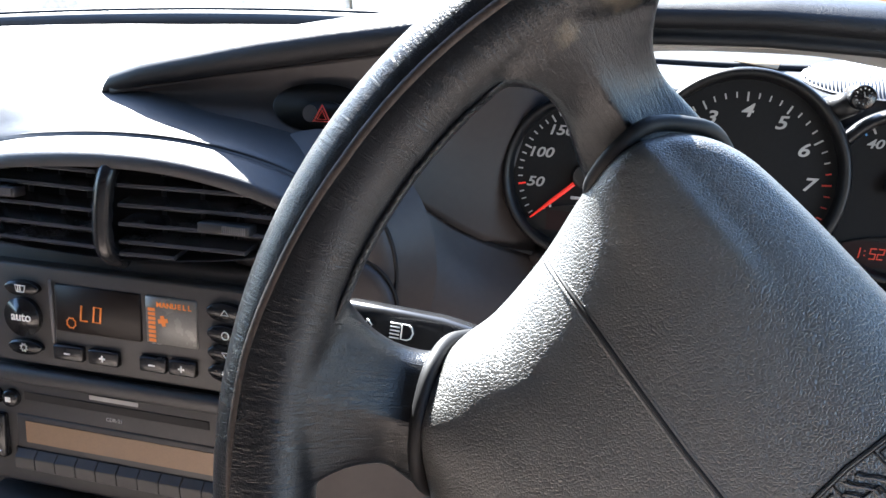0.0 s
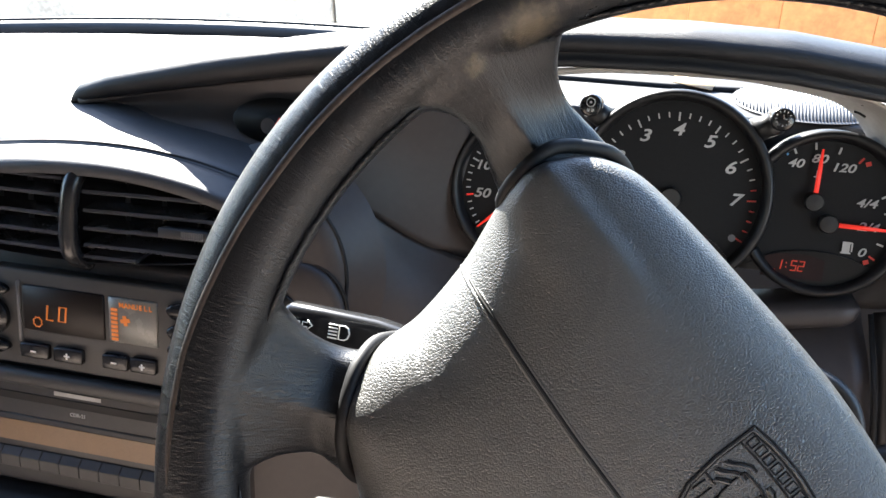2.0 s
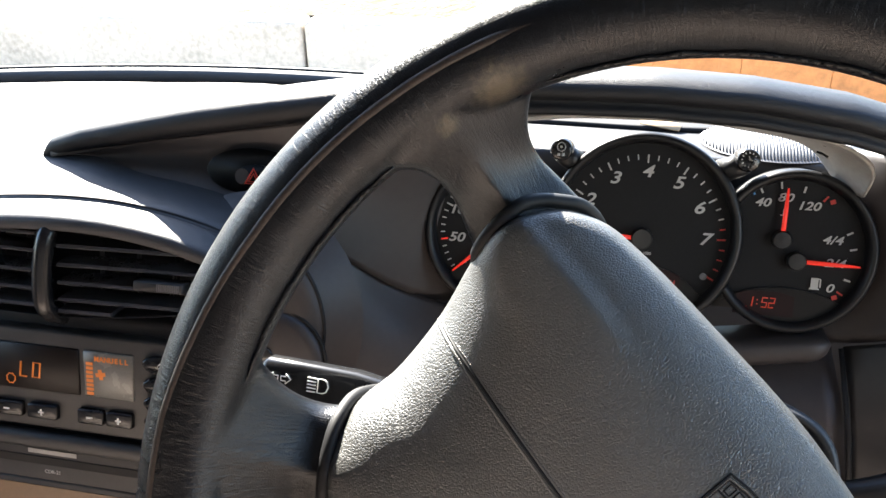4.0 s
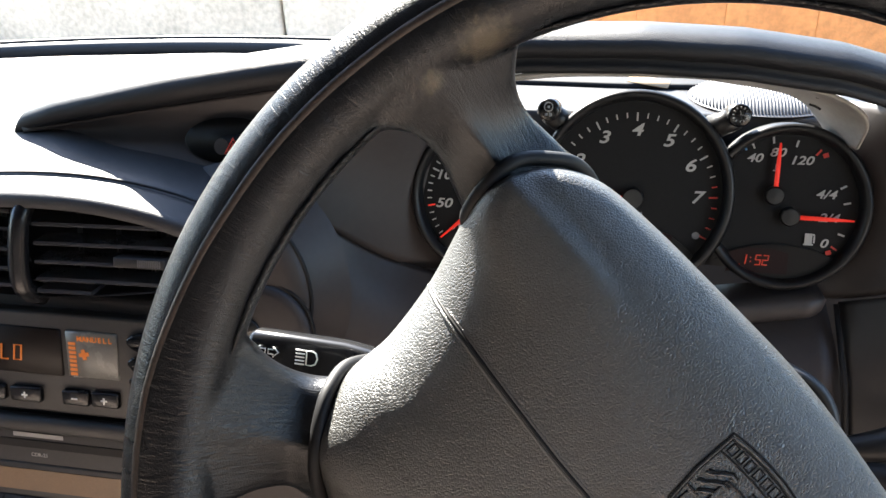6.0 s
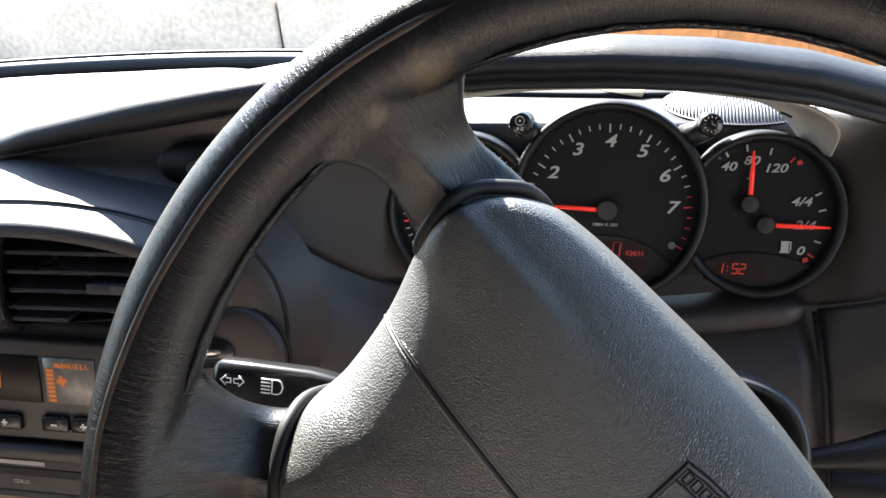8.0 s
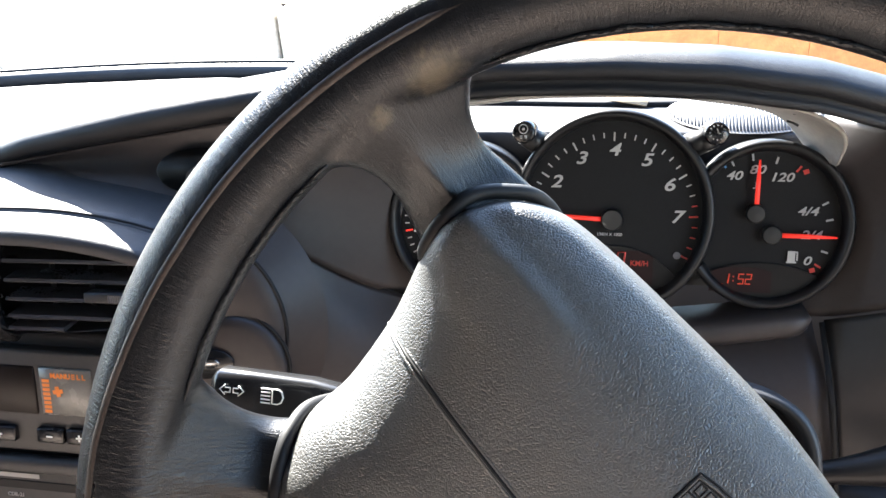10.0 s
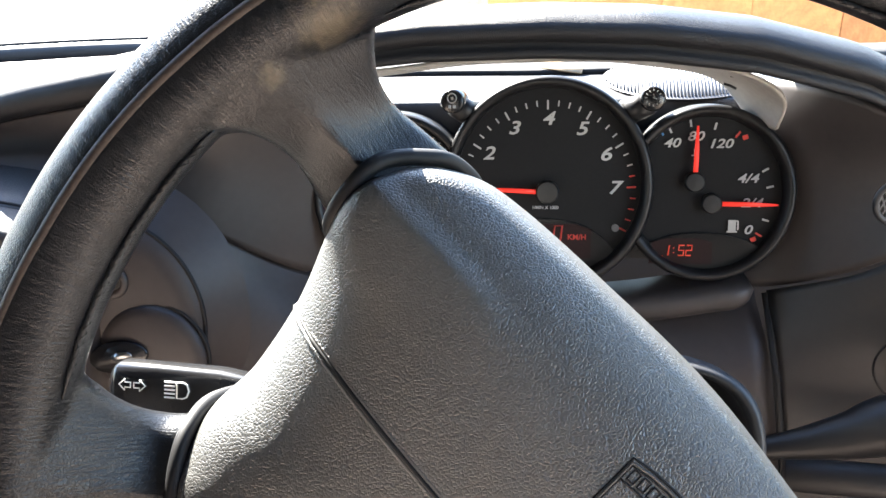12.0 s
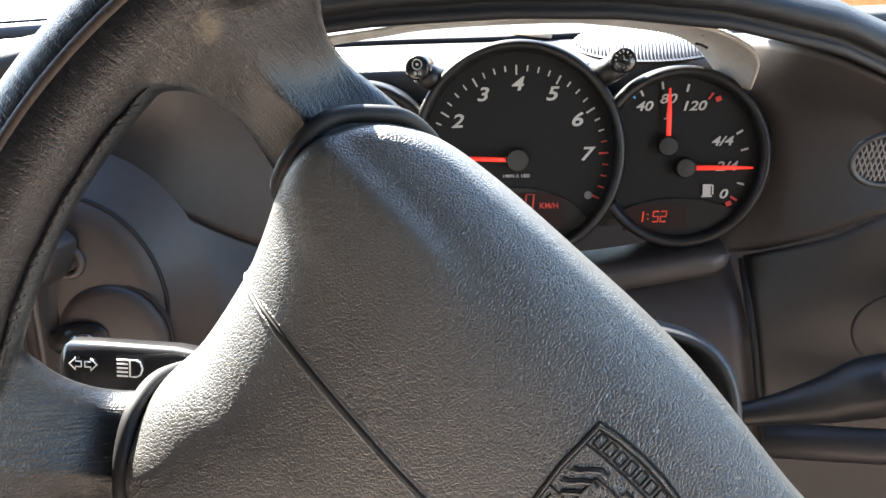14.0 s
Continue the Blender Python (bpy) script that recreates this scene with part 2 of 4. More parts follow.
def box(sx, sy, sz, m=None, bevel=0.0, segments=2):
    bm = bmesh.new()
    bmesh.ops.create_cube(bm, size=1.0, matrix=Matrix.Diagonal((sx, sy, sz, 1)))
    if bevel:
        bmesh.ops.bevel(bm, geom=bm.edges[:], offset=bevel, segments=segments, affect="EDGES", profile=0.5)
    if m is not None:
        bmesh.ops.transform(bm, matrix=m, verts=bm.verts)
    return bm


def joined(*bms):
    out = bmesh.new()
    for b in bms:
        me = bpy.data.meshes.new("piece")
        b.to_mesh(me)
        b.free()
        out.from_mesh(me)
        bpy.data.meshes.remove(me)
    return out


def moved(bm, m):
    bmesh.ops.transform(bm, matrix=m, verts=bm.verts)
    return bm


def prism(outline, depth, m=None, bevel=0.0):
    """A flat outline in x and y, extruded from z = 0 up to depth."""
    bm = bmesh.new()
    bot = [bm.verts.new((x, y, 0)) for x, y in outline]
    top = [bm.verts.new((x, y, depth)) for x, y in outline]
    n = len(outline)
    bm.faces.new(bot[::-1])
    cap = bm.faces.new(top)
    for i in range(n):
        bm.faces.new((bot[i], bot[(i + 1) % n], top[(i + 1) % n], top[i]))
    if bevel:
        bmesh.ops.bevel(bm, geom=list(cap.edges), offset=bevel, segments=2, affect="EDGES", profile=0.5)
    if m is not None:
        bmesh.ops.transform(bm, matrix=m, verts=bm.verts)
    return bm


def ellipse(rx, ry, n=32, cx=0.0, cy=0.0, a0=0.0, a1=360.0):
    full = abs(a1 - a0) >= 360
    return [(cx + rx * math.cos(radians(a0 + (a1 - a0) * k / (n if full else n - 1))),
             cy + ry * math.sin(radians(a0 + (a1 - a0) * k / (n if full else n - 1)))) for k in range(n)]


def tube(points, radius, n=10, closed=False, flat=1.0):
    """A round bar along points; radius is a number or one for each point."""
    P = [Vector(p) for p in points]
    rows = []
    side = None
    for i, p in enumerate(P):
        a = P[(i - 1) % len(P)] if closed or i else p
        b = P[(i + 1) % len(P)] if closed or i < len(P) - 1 else p
        d = (b - a).normalized()
        if side is None:
            side = d.orthogonal().normalized()
        side = (side - d * side.dot(d)).normalized()
        other = d.cross(side)
        r = radius[i] if isinstance(radius, (list, tuple)) else radius
        rows.append([p + side * (r * math.cos(2 * math.pi * k / n)) + other * (r * flat * math.sin(2 * math.pi * k / n)) for k in range(n)])
    return grid(rows, closed, True, caps=not closed)


def revolve(profile, n=64, m=None):
    """A ring or cup from (radius, height) pairs, round z."""
    bm = grid([[(r * math.cos(2 * math.pi * k / n), r * math.sin(2 * math.pi * k / n), h) for r, h in profile] for k in range(n)], True, False)
    if m is not None:
        bmesh.ops.transform(bm, matrix=m, verts=bm.verts)
    return bm


def lettering(text, size, m, depth=0.0002, slant=0.0, width=1.0):
    """Writing as a mesh, centred on m's origin, in its xy plane."""
    cu = bpy.data.curves.new("letters", "FONT")
    cu.body, cu.size, cu.extrude, cu.shear, cu.align_x, cu.align_y = text, size, depth, slant, "CENTER", "CENTER"
    cu.offset = size * 0.018
    tmp = bpy.data.objects.new("letters", cu)
    me = bpy.data.meshes.new_from_object(tmp)
    bm = bmesh.new()
    bm.from_mesh(me)
    bpy.data.objects.remove(tmp)
    bpy.data.curves.remove(cu)
    bpy.data.meshes.remove(me)
    bmesh.ops.remove_doubles(bm, verts=bm.verts, dist=1e-6)
    bmesh.ops.transform(bm, matrix=m @ Matrix.Diagonal((width, 1, 1, 1)), verts=bm.verts)
    return bm


SEGMENTS = {"0": "abcd", "O": "abcd", "1": "bfc", "2": "abfedc", "5": "baefcd", "L": "adc"}
CORNERS = {"a": (-0.5, 1), "b": (0.5, 1), "c": (0.5, -1), "d": (-0.5, -1), "e": (-0.5, 0), "f": (0.5, 0)}


def segments(parent, mat, text, height, x, y, z, gap=1.5):
    """Slanted seven-segment figures in a row from x, each a part of its own."""
    for ch in text:
        if ch == ":":
            for sy in (-0.22, 0.22):
                part("dot", box(height * 0.11, height * 0.11, 0.0003, at(x, y + sy * height, z)), mat, parent, smooth=False)
        else:
            path = [(x + 0.5 * height * CORNERS[c][0] + 0.06 * height * CORNERS[c][1], y + 0.5 * height * CORNERS[c][1], z) for c in SEGMENTS[ch]]
            part("digit", tube(path, height * 0.07, 6, ch in "0O"), mat, parent)
        x += height * 0.5 * gap


def at(x, y, z=0.0, turn=0.0):
    return pose(x, y, z, 0, 0, turn)


def basis(origin, right, up, out):
    m = Matrix.Identity(4)
    for i, v in enumerate((right, up, out, origin)):
        m[0][i], m[1][i], m[2][i] = v
    return m


def leaned(origin, degrees):
    """A frame whose face leans back by degrees: x right, y up along the face, z out towards the driver."""
    a = radians(degrees)
    return basis(origin, (1, 0, 0), (0, math.sin(a), math.cos(a)), (0, -math.cos(a), math.sin(a)))


# ---- outside ----
ground = mesh_object("ground", loft([[(-400, -400, 0), (0, -400, 0), (400, -400, 0)], [(-400, 400, 0), (0, 400, 0), (400, 400, 0)]], 8, 8), PAVING)
tagged(ground, "pale sunlit paved ground", "ground", kind="structure")


def low_wall():
    wall = thing("low_wall", "low pale concrete block wall in full sun", "wall", m=pose(0, 3.545, 0))
    for x0, x1 in ((-6.0, -3.9), (-3.89, -1.336), (-1.326, 0.4)):
        part("block", box(x1 - x0, 0.14, 0.250 + random.uniform(-0.006, 0.006), at((x0 + x1) / 2, random.uniform(-0.01, 0.01), 0.125), 0.018, 3), CONCRETE, wall, smooth=False)
    return wall


low_wall()
bank_rows = []
for i in range(30):
    y = 3.60 + i * 0.35
    bank_rows.append([(x, y, 0.245 + (y - 3.60) * 0.20 + (0.05 if i else 0.01) * noise.noise((x * 0.9, y * 0.9, 0))) for x in [-9 + 0.35 * k for k in range(34)]])
bank = tagged(mesh_object("grass_bank", grid(bank_rows), DRYGRASS), "bank of dry straw-coloured grass behind the wall", "grass", kind="stuff")


def wooden_fence():
    fence = thing("wooden_fence", "orange stained upright timber board fence in full sun", "fence", m=pose(0, 3.3, 0))
    plank = box(0.2990, 0.022, 0.86, at(0, 0, 0.43), 0.0015, 1)
    first = part("plank", plank, TIMBER, fence, smooth=False)
    first.location = (-0.1, 0, 0)
    for k in range(1, 15):
        o = new("plank", first.data)
        o.parent = fence
        o.location = (-0.1 + 0.30 * k, random.uniform(-0.002, 0.002), random.uniform(-0.01, 0.01))
    part("rail", box(4.6, 0.04, 0.09, at(2.0, 0.032, 0.35)), TIMBER, fence, smooth=False)
    return fence


wooden_fence()

# unseen plain plastered wall, added behind the car for the sunlight it reflects
tagged(mesh_object("wall_reflector", box(16.0, 0.2, 4.2, at(0, -6.0, 2.1), 0.02, 2), PLASTER), "unseen plastered wall added behind the car to reflect sunlight", "wall", kind="structure")

# ---- cabin shell ----
def cabin_side(name, x, label):
    ob = mesh_object(name, box(0.08, 2.2, 0.62, at(x, 0.05, 0.47), 0.03, 3), TRIM)
    return tagged(ob, label, "door panel", kind="structure")


cabin_side("wall_west", -1.06, "brown trimmed door panel of the car")
cabin_side("wall_east", 0.50, "brown trimmed door panel of the car")
# unseen panel added close behind the eye to bounce sunlight onto the wheel
tagged(mesh_object("wall_south", box(1.46, 0.08, 0.70, at(-0.28, -0.26, 0.65), 0.03, 3), TRIM), "unseen brown trimmed panel added to bounce sunlight forward", "bulkhead", kind="structure")
tagged(mesh_object("floor", box(1.56, 2.4, 0.04, at(-0.28, 0.2, 0.22)), CARPET), "black carpeted cabin floor", "floor", kind="structure")
# unseen block at seat height, added to bounce sunlight up
tagged(mesh_object("floor_bounce", box(1.44, 0.85, 0.26, at(-0.28, -0.29, 0.375), 0.03, 3), TRIM), "unseen raised brown trimmed block added to bounce sunlight up", "floor", kind="structure")
tagged(mesh_object("wall_north", box(1.56, 0.04, 0.55, at(-0.28, 1.02, 0.5)), CARPET), "dark footwell bulkhead under the dashboard", "bulkhead", kind="structure")

# unseen roof, back and sides, added and sized to shape the light inside
tagged(mesh_object("ceiling", box(1.62, 1.42, 0.03, at(-0.28, -0.14, 1.27), 0.01, 2), CARPET), "unseen black fabric roof added to shade the cabin", "soft top", kind="structure")
tagged(mesh_object("wall_south_upper", box(1.50, 0.05, 0.30, at(-0.28, -0.27, 1.125), 0.01, 2), CARPET), "unseen black fabric panel added to keep rear light out", "soft top", kind="structure")
for name, x, y1 in (("wall_southwest", -1.06, 0.32), ("wall_southeast", 0.50, 0.04)):
    tagged(mesh_object(name, box(0.06, y1 + 0.81, 0.48, at(x, (y1 - 0.81) / 2, 1.02), 0.02, 2), CARPET), "unseen black fabric side panel added to shape the light", "soft top", kind="structure")
for name, x in (("trim_west", -1.04), ("trim_east", 0.48)):
    tagged(mesh_object(name, tube([(x, 1.0, 0.80), (x + (0.1 if x < 0 else -0.1), 0.59, 1.25)], 0.03, 12), DARK), "dark windscreen pillar", "pillar", kind="structure")
tagged(mesh_object("trim_north", box(1.42, 0.06, 0.04, at(-0.28, 0.58, 1.255), 0.01, 2), DARK), "dark windscreen header rail", "header rail", kind="structure")

# ---- dashboard ----
dash = thing("dashboard", "dark grey grained vinyl dashboard with arched instrument hood", "dashboard")


def hood_z(x):
    xs = [-0.379, -0.351, -0.31, -0.27, -0.23, -0.18, -0.12, -0.06, 0.0, 0.05, 0.10, 0.15, 0.185, 0.22, 0.26, 0.31]
    zs = [0.8535, 0.8625, 0.8710, 0.8790, 0.8860, 0.8940, 0.8995, 0.9022, 0.9030, 0.9005, 0.8935, 0.8795, 0.862, 0.837, 0.80, 0.74]
    return float(np.interp(x, xs, zs))


def build_dashboard():
    # top pad, from the vent ridge to the windscreen
    xs = [-1.0, -0.85, -0.70, -0.55, -0.448, -0.40, -0.352, -0.31, -0.275, -0.247, -0.231]
    ridge = [0.80, 0.808, 0.814, 0.8175, 0.8222, 0.830, 0.8345, 0.8345, 0.830, 0.8225, 0.8150]
    fold = [0.826, 0.830, 0.834, 0.837, 0.8395, 0.8415, 0.8420, 0.8362, 0.8325, 0.8280, 0.8240]
    rows = []
    for y, a, b, c in [(0.5985, 1, 0, -0.0066), (0.5987, 1, 0, -0.0044), (0.6000, 1, 0, -0.0028), (0.6060, 1, 0, -0.0018), (0.6130, 1, 0, -0.0004), (0.6165, 1, 0, -0.0006), (0.6190, 0.95, 0.05, 0.0010), (0.626, 0.75, 0.25, 0.0015), (0.650, 0, 1, 0), (0.69, 0, 1, 0.003),
                       (0.76, 0, 1, 0.001), (0.84, 0, 1, -0.010), (0.92, 0, 1, -0.031), (0.975, 0, 1, -0.048)]:
        rows.append([(x, y - (0.5 * max(0, -x - 0.45) ** 2), a * r + b * f + c) for x, r, f in zip(xs, ridge, fold)])
    thick(part("top_pad", loft(rows, 60, 60), DASH, dash), 0.004, 1)
    line = spline([(x, 0.6178 - (0.5 * max(0, -x - 0.45) ** 2), r + 0.0044) for x, r in zip(xs, ridge)], 80)
    part("pad_groove", tube(line, 0.0012, 8), RUBBER, dash)
    rows = [[(x, y - 0.45 * (x + 0.35) ** 2 * max(0.0, (y - 0.76) / 0.215), z - 0.02 * max(0, x - 0.2)) for x in (-0.195, -0.1, 0.0, 0.1, 0.2, 0.3, 0.5)]
            for y, z in [(0.7270, 0.80), (0.7300, 0.8385), (0.742, 0.8425), (0.785, 0.842), (0.84, 0.833), (0.92, 0.812), (0.975, 0.795)]]
    thick(part("top_shelf", loft(rows, 40, 40), DASH, dash), 0.004, -1)

    # arched hood with a rolled lip, a groove and a lower band
    section = [(0.715, -0.0185), (0.69, -0.0142), (0.6645, -0.0119), (0.6592, -0.0110), (0.6575, -0.0088), (0.6590, -0.0060), (0.6640, -0.0042),
               (0.6602, -0.0029), (0.6575, 0.0000), (0.6568, 0.0030), (0.6590, 0.0064), (0.6650, 0.0092), (0.676, 0.0100), (0.692, 0.0075), (0.708, 0.0000), (0.716, -0.0090), (0.719, -0.0180)]
    single = [(0.715, -0.0190), (0.69, -0.0150), (0.672, -0.0110), (0.668, -0.0100), (0.6660, -0.0094), (0.6645, -0.0090), (0.6635, -0.0084),
              (0.6600, -0.0072), (0.6573, -0.0035), (0.6568, 0.0015), (0.6590, 0.0060)] + section[11:]
    rows = []
    for x in [-0.379, -0.3785, -0.378, -0.377, -0.3755, -0.3735] + list(np.linspace(-0.371, 0.31, 130)):
        w = min(1.0, 0.78 + 0.22 * max(0.0, (x + 0.379) / 0.10))
        tip = math.sqrt(min(1.0, max(0.004, (x + 0.379) / 0.0045)))
        f = min(1.0, max(0.0, (x + 0.20) / 0.07))
        z0 = hood_z(x) - 0.0045 * (1 - min(1.0, max(0.0, (x + 0.16) / 0.1)))
        row = []
        for (y0, d0), (y1, d1) in zip(single, section):
            y, dz = y0 + (y1 - y0) * f, d0 + (d1 - d0) * f
            row.append((x, 0.6575 + ((y - 0.6575) * (0.35 + 0.65 * w)) * (0.3 + 0.7 * tip), z0 - 0.002 * (1 - tip) + dz * w * tip))
        rows.append(row)
    part("hood", grid(rows, False, True, caps=True), HOOD_SHADED, dash)

    # panels between the hood and the dash, each side of the dials
    lower = [(-0.372, 0.651, 0.8450), (-0.31, 0.648, 0.8357), (-0.238, 0.648, 0.8285), (-0.2056, 0.652, 0.8128), (-0.18, 0.658, 0.7894), (-0.145, 0.680, 0.7560), (-0.110, 0.700, 0.7400)]
    upper = [(-0.372, 0.656, 0.8470), (-0.31, 0.664, 0.8580), (-0.245, 0.666, 0.8690), (-0.20, 0.668, 0.8765), (-0.165, 0.674, 0.8820), (-0.135, 0.690, 0.8830), (-0.112, 0.725, 0.8700)]
    inner = [tuple(0.5 * (a + b) + (0.008 if k == 1 else 0) for k, (a, b) in enumerate(zip(p, q))) for p, q in zip(lower, upper)]
    thick(part("surround", loft([lower, inner, upper], 24, 48), PANEL, dash), 0.004, 1)
    lower = [(0.095, 0.700, 0.7380), (0.128, 0.690, 0.7440), (0.160, 0.670, 0.7660), (0.184, 0.652, 0.7910), (0.215, 0.636, 0.806), (0.27, 0.610, 0.815)]
    upper = [(0.118, 0.730, 0.855), (0.133, 0.700, 0.862), (0.150, 0.680, 0.862), (0.176, 0.668, 0.852), (0.21, 0.664, 0.831), (0.27, 0.660, 0.79)]
    inner = [tuple(0.5 * (a + b) + (0.014 if k == 1 else 0) for k, (a, b) in enumerate(zip(p, q))) for p, q in zip(lower, upper)]
    thick(part("surround", loft([lower, inner, upper], 24, 40), PANEL, dash), 0.004, 1)
    # pale lining under the hood, sloping down to the back and closing round the last dial
    front = [(-0.130, 0.670, 0.8790), (-0.071, 0.667, 0.8860), (-0.036, 0.667, 0.8892), (0.022, 0.667, 0.8898), (0.050, 0.667, 0.8888), (0.0784, 0.669, 0.8840), (0.0992, 0.673, 0.8768), (0.1140, 0.680, 0.8668), (0.1210, 0.688, 0.8550), (0.1215, 0.700, 0.8370)]
    rear = [(-0.132, 0.698, 0.8665), (-0.073, 0.698, 0.8740), (-0.037, 0.698, 0.8776), (0.023, 0.698, 0.8780), (0.052, 0.704, 0.8730), (0.0793, 0.718, 0.8640), (0.0945, 0.726, 0.8550), (0.1030, 0.726, 0.8460), (0.1090, 0.722, 0.8385), (0.1160, 0.714, 0.8320)]
    middle = [tuple(0.5 * (a + b) + (0.0012 if k == 2 else 0) for k, (a, b) in enumerate(zip(p, q))) for p, q in zip(front, rear)]
    lining = part("hood_lining", loft([front, middle, rear], 20, 60), LINING, dash, "pale grey lining under the hood")
    thick(lining, 0.002, 0)
    for x0, y0, z0, x1, z1 in ((0.0941, 0.698, 0.8681, 0.1038, 0.8654), (0.0912, 0.698, 0.8638, 0.0975, 0.8610)):
        part("slot", tube([(x0, y0, z0), ((x0 + x1) / 2, y0, (z0 + z1) / 2 + 0.0004), (x1, y0, z1)], 0.0007, 8), BLACK, lining)

    # lower panel behind the wheel
    top = [(-0.232, 0.591, 0.8000), (-0.2305, 0.617, 0.8130), (-0.214, 0.640, 0.8160), (-0.196, 0.650, 0.8020), (-0.178, 0.660, 0.7880), (-0.142, 0.682, 0.7550), (-0.06, 0.690, 0.735), (0.06, 0.690, 0.735), (0.119, 0.690, 0.742)]
    mid = [(-0.240, 0.590, 0.765), (-0.236, 0.600, 0.765), (-0.225, 0.610, 0.760), (-0.205, 0.622, 0.755), (-0.18, 0.635, 0.74), (-0.132, 0.645, 0.71), (-0.06, 0.650, 0.70), (0.06, 0.650, 0.70), (0.127, 0.655, 0.705)]
    low = [(-0.252, 0.555, 0.60), (-0.248, 0.56, 0.60), (-0.240, 0.565, 0.60), (-0.215, 0.575, 0.60), (-0.18, 0.585, 0.60), (-0.132, 0.60, 0.60), (-0.06, 0.61, 0.60), (0.06, 0.61, 0.60), (0.14, 0.62, 0.60)]
    thick(part("knee_panel", loft([top, mid, low], 30, 48), PANEL, dash), 0.004, 1)
    top = [(0.1255, 0.688, 0.7425), (0.161, 0.668, 0.7650), (0.185, 0.650, 0.7900), (0.217, 0.633, 0.805), (0.27, 0.608, 0.814), (0.40, 0.57, 0.81)]
    mid = [(0.1315, 0.655, 0.705), (0.16, 0.648, 0.705), (0.19, 0.640, 0.705), (0.22, 0.625, 0.705), (0.27, 0.60, 0.705), (0.40, 0.56, 0.70)]
    low = [(0.1445, 0.62, 0.60), (0.17, 0.615, 0.60), (0.20, 0.61, 0.60), (0.23, 0.60, 0.60), (0.27, 0.58, 0.60), (0.40, 0.54, 0.60)]
    thick(part("knee_panel", loft([top, mid, low], 30, 40), KNEE_SHADED, dash), 0.004, 1)
    part("seam_strip", tube([(0.1225, 0.680, 0.7460), (0.129, 0.650, 0.705), (0.142, 0.615, 0.60)], 0.0016, 8), RUBBER, dash)
    part("cover_groove", tube([(0.200 + 0.029 * math.cos(a), 0.633 - 0.20 * 0.029 * math.cos(a) - 0.0035, 0.732 + 0.026 * math.sin(a)) for a in [2 * math.pi * k / 48 for k in range(48)]], 0.0007, 6, True), RUBBER, dash)
    part("ledge", tube([(0.125, 0.60, 0.686), (0.20, 0.595, 0.686), (0.40, 0.55, 0.684)], 0.009, 12, flat=0.7), DARK, dash)


build_dashboard()

seal = thing("windscreen_seal", "dark grey rubber seal along the windscreen base", "seal")
part("carrier", tube([(x, 0.985 - 0.45 * (x + 0.35) ** 2, 0.801) for x in np.linspace(-1.0, 0.45, 40)], 0.0085, 12), CHARCOAL, seal)
part("lip", tube([(x, 0.991 - 0.45 * (x + 0.35) ** 2, 0.8085) for x in np.linspace(-1.0, 0.45, 40)], 0.0030, 8), RUBBER, seal)

# ---- instrument cluster ----
DIALS = leaned((0, 0.70, 0.80), 20)
cluster = thing("instrument_cluster", "three overlapping round black dials with white numerals and red needles", "instrument cluster", m=DIALS)


SQUASH = 0.96    # the dials are slightly taller than wide


def on_ring(r, degrees, z=0.0, cx=0.0, cy=0.0):
    """degrees clockwise from straight up."""
    a = radians(degrees)
    return Vector((cx + SQUASH * r * math.sin(a), cy + r * math.cos(a), z))


TICKS = {}


def ticks(name, marks, r0, cx, cy, mat, parent):
    """marks: (degrees, length, width); each mark is a piece of its own."""
    for deg, length, width in marks:
        key = (length, width, mat.name)
        m = Matrix.Translation(on_ring(r0 - length / 2, deg, 0.0012, cx, cy)) @ pose(0, 0, 0, 0, 0, -deg)
        if key in TICKS:
            o = new(name, TICKS[key])
            o.parent = parent
        else:
            o = part(name, box(width, length, 0.0003), mat, parent, smooth=False)
            TICKS[key] = o.data
        o.matrix_local = m


def needle(cx, cy, deg, length, z):
    m = Matrix.Translation((cx, cy, z)) @ pose(0, 0, 0, 0, 0, -deg)
    return prism([(-0.0013, -0.004), (0.0013, -0.004), (0.0012, length * 0.6), (0.0005, length), (-0.0005, length), (-0.0012, length * 0.6)], 0.0008, m)


def gauge(name, cx, cy, r, depth, label, face):
    profile = [(r, -0.035), (r, depth - 0.003), (r - 0.0012, depth - 0.0006), (r - 0.0030, depth), (r - 0.0050, depth - 0.0012), (r - 0.0062, 0.002), (r - 0.0068, 0.0)]
    rows = []
    for k in range(121):
        a = math.pi * (1 if cx > 0 else 0) + 2 * math.pi * k / 120
        x, y = math.cos(a), math.sin(a)
        if cx and math.hypot(cx + SQUASH * (r - 0.003) * x, cy - 0.0042 + (r - 0.003) * y) < 0.0585:
            continue
        rows.append([(cx + SQUASH * q * x, cy + q * y, h) for q, h in profile])
    g = part(name, grid(rows), BEZEL, cluster, label)
    part("dial_face", prism(ellipse(SQUASH * (r - 0.003), r - 0.003, 64, cx, cy), 0.001, at(0, 0, face)), DIAL, g, smooth=False)
    return g


def numerals(g, items, size):
    for text, x, y in items:
        part("numeral", lettering(text, size * 1.06, at(x, y, 0.0011), 0.0001, 0.25, 1.25), WHITE, g, smooth=False)


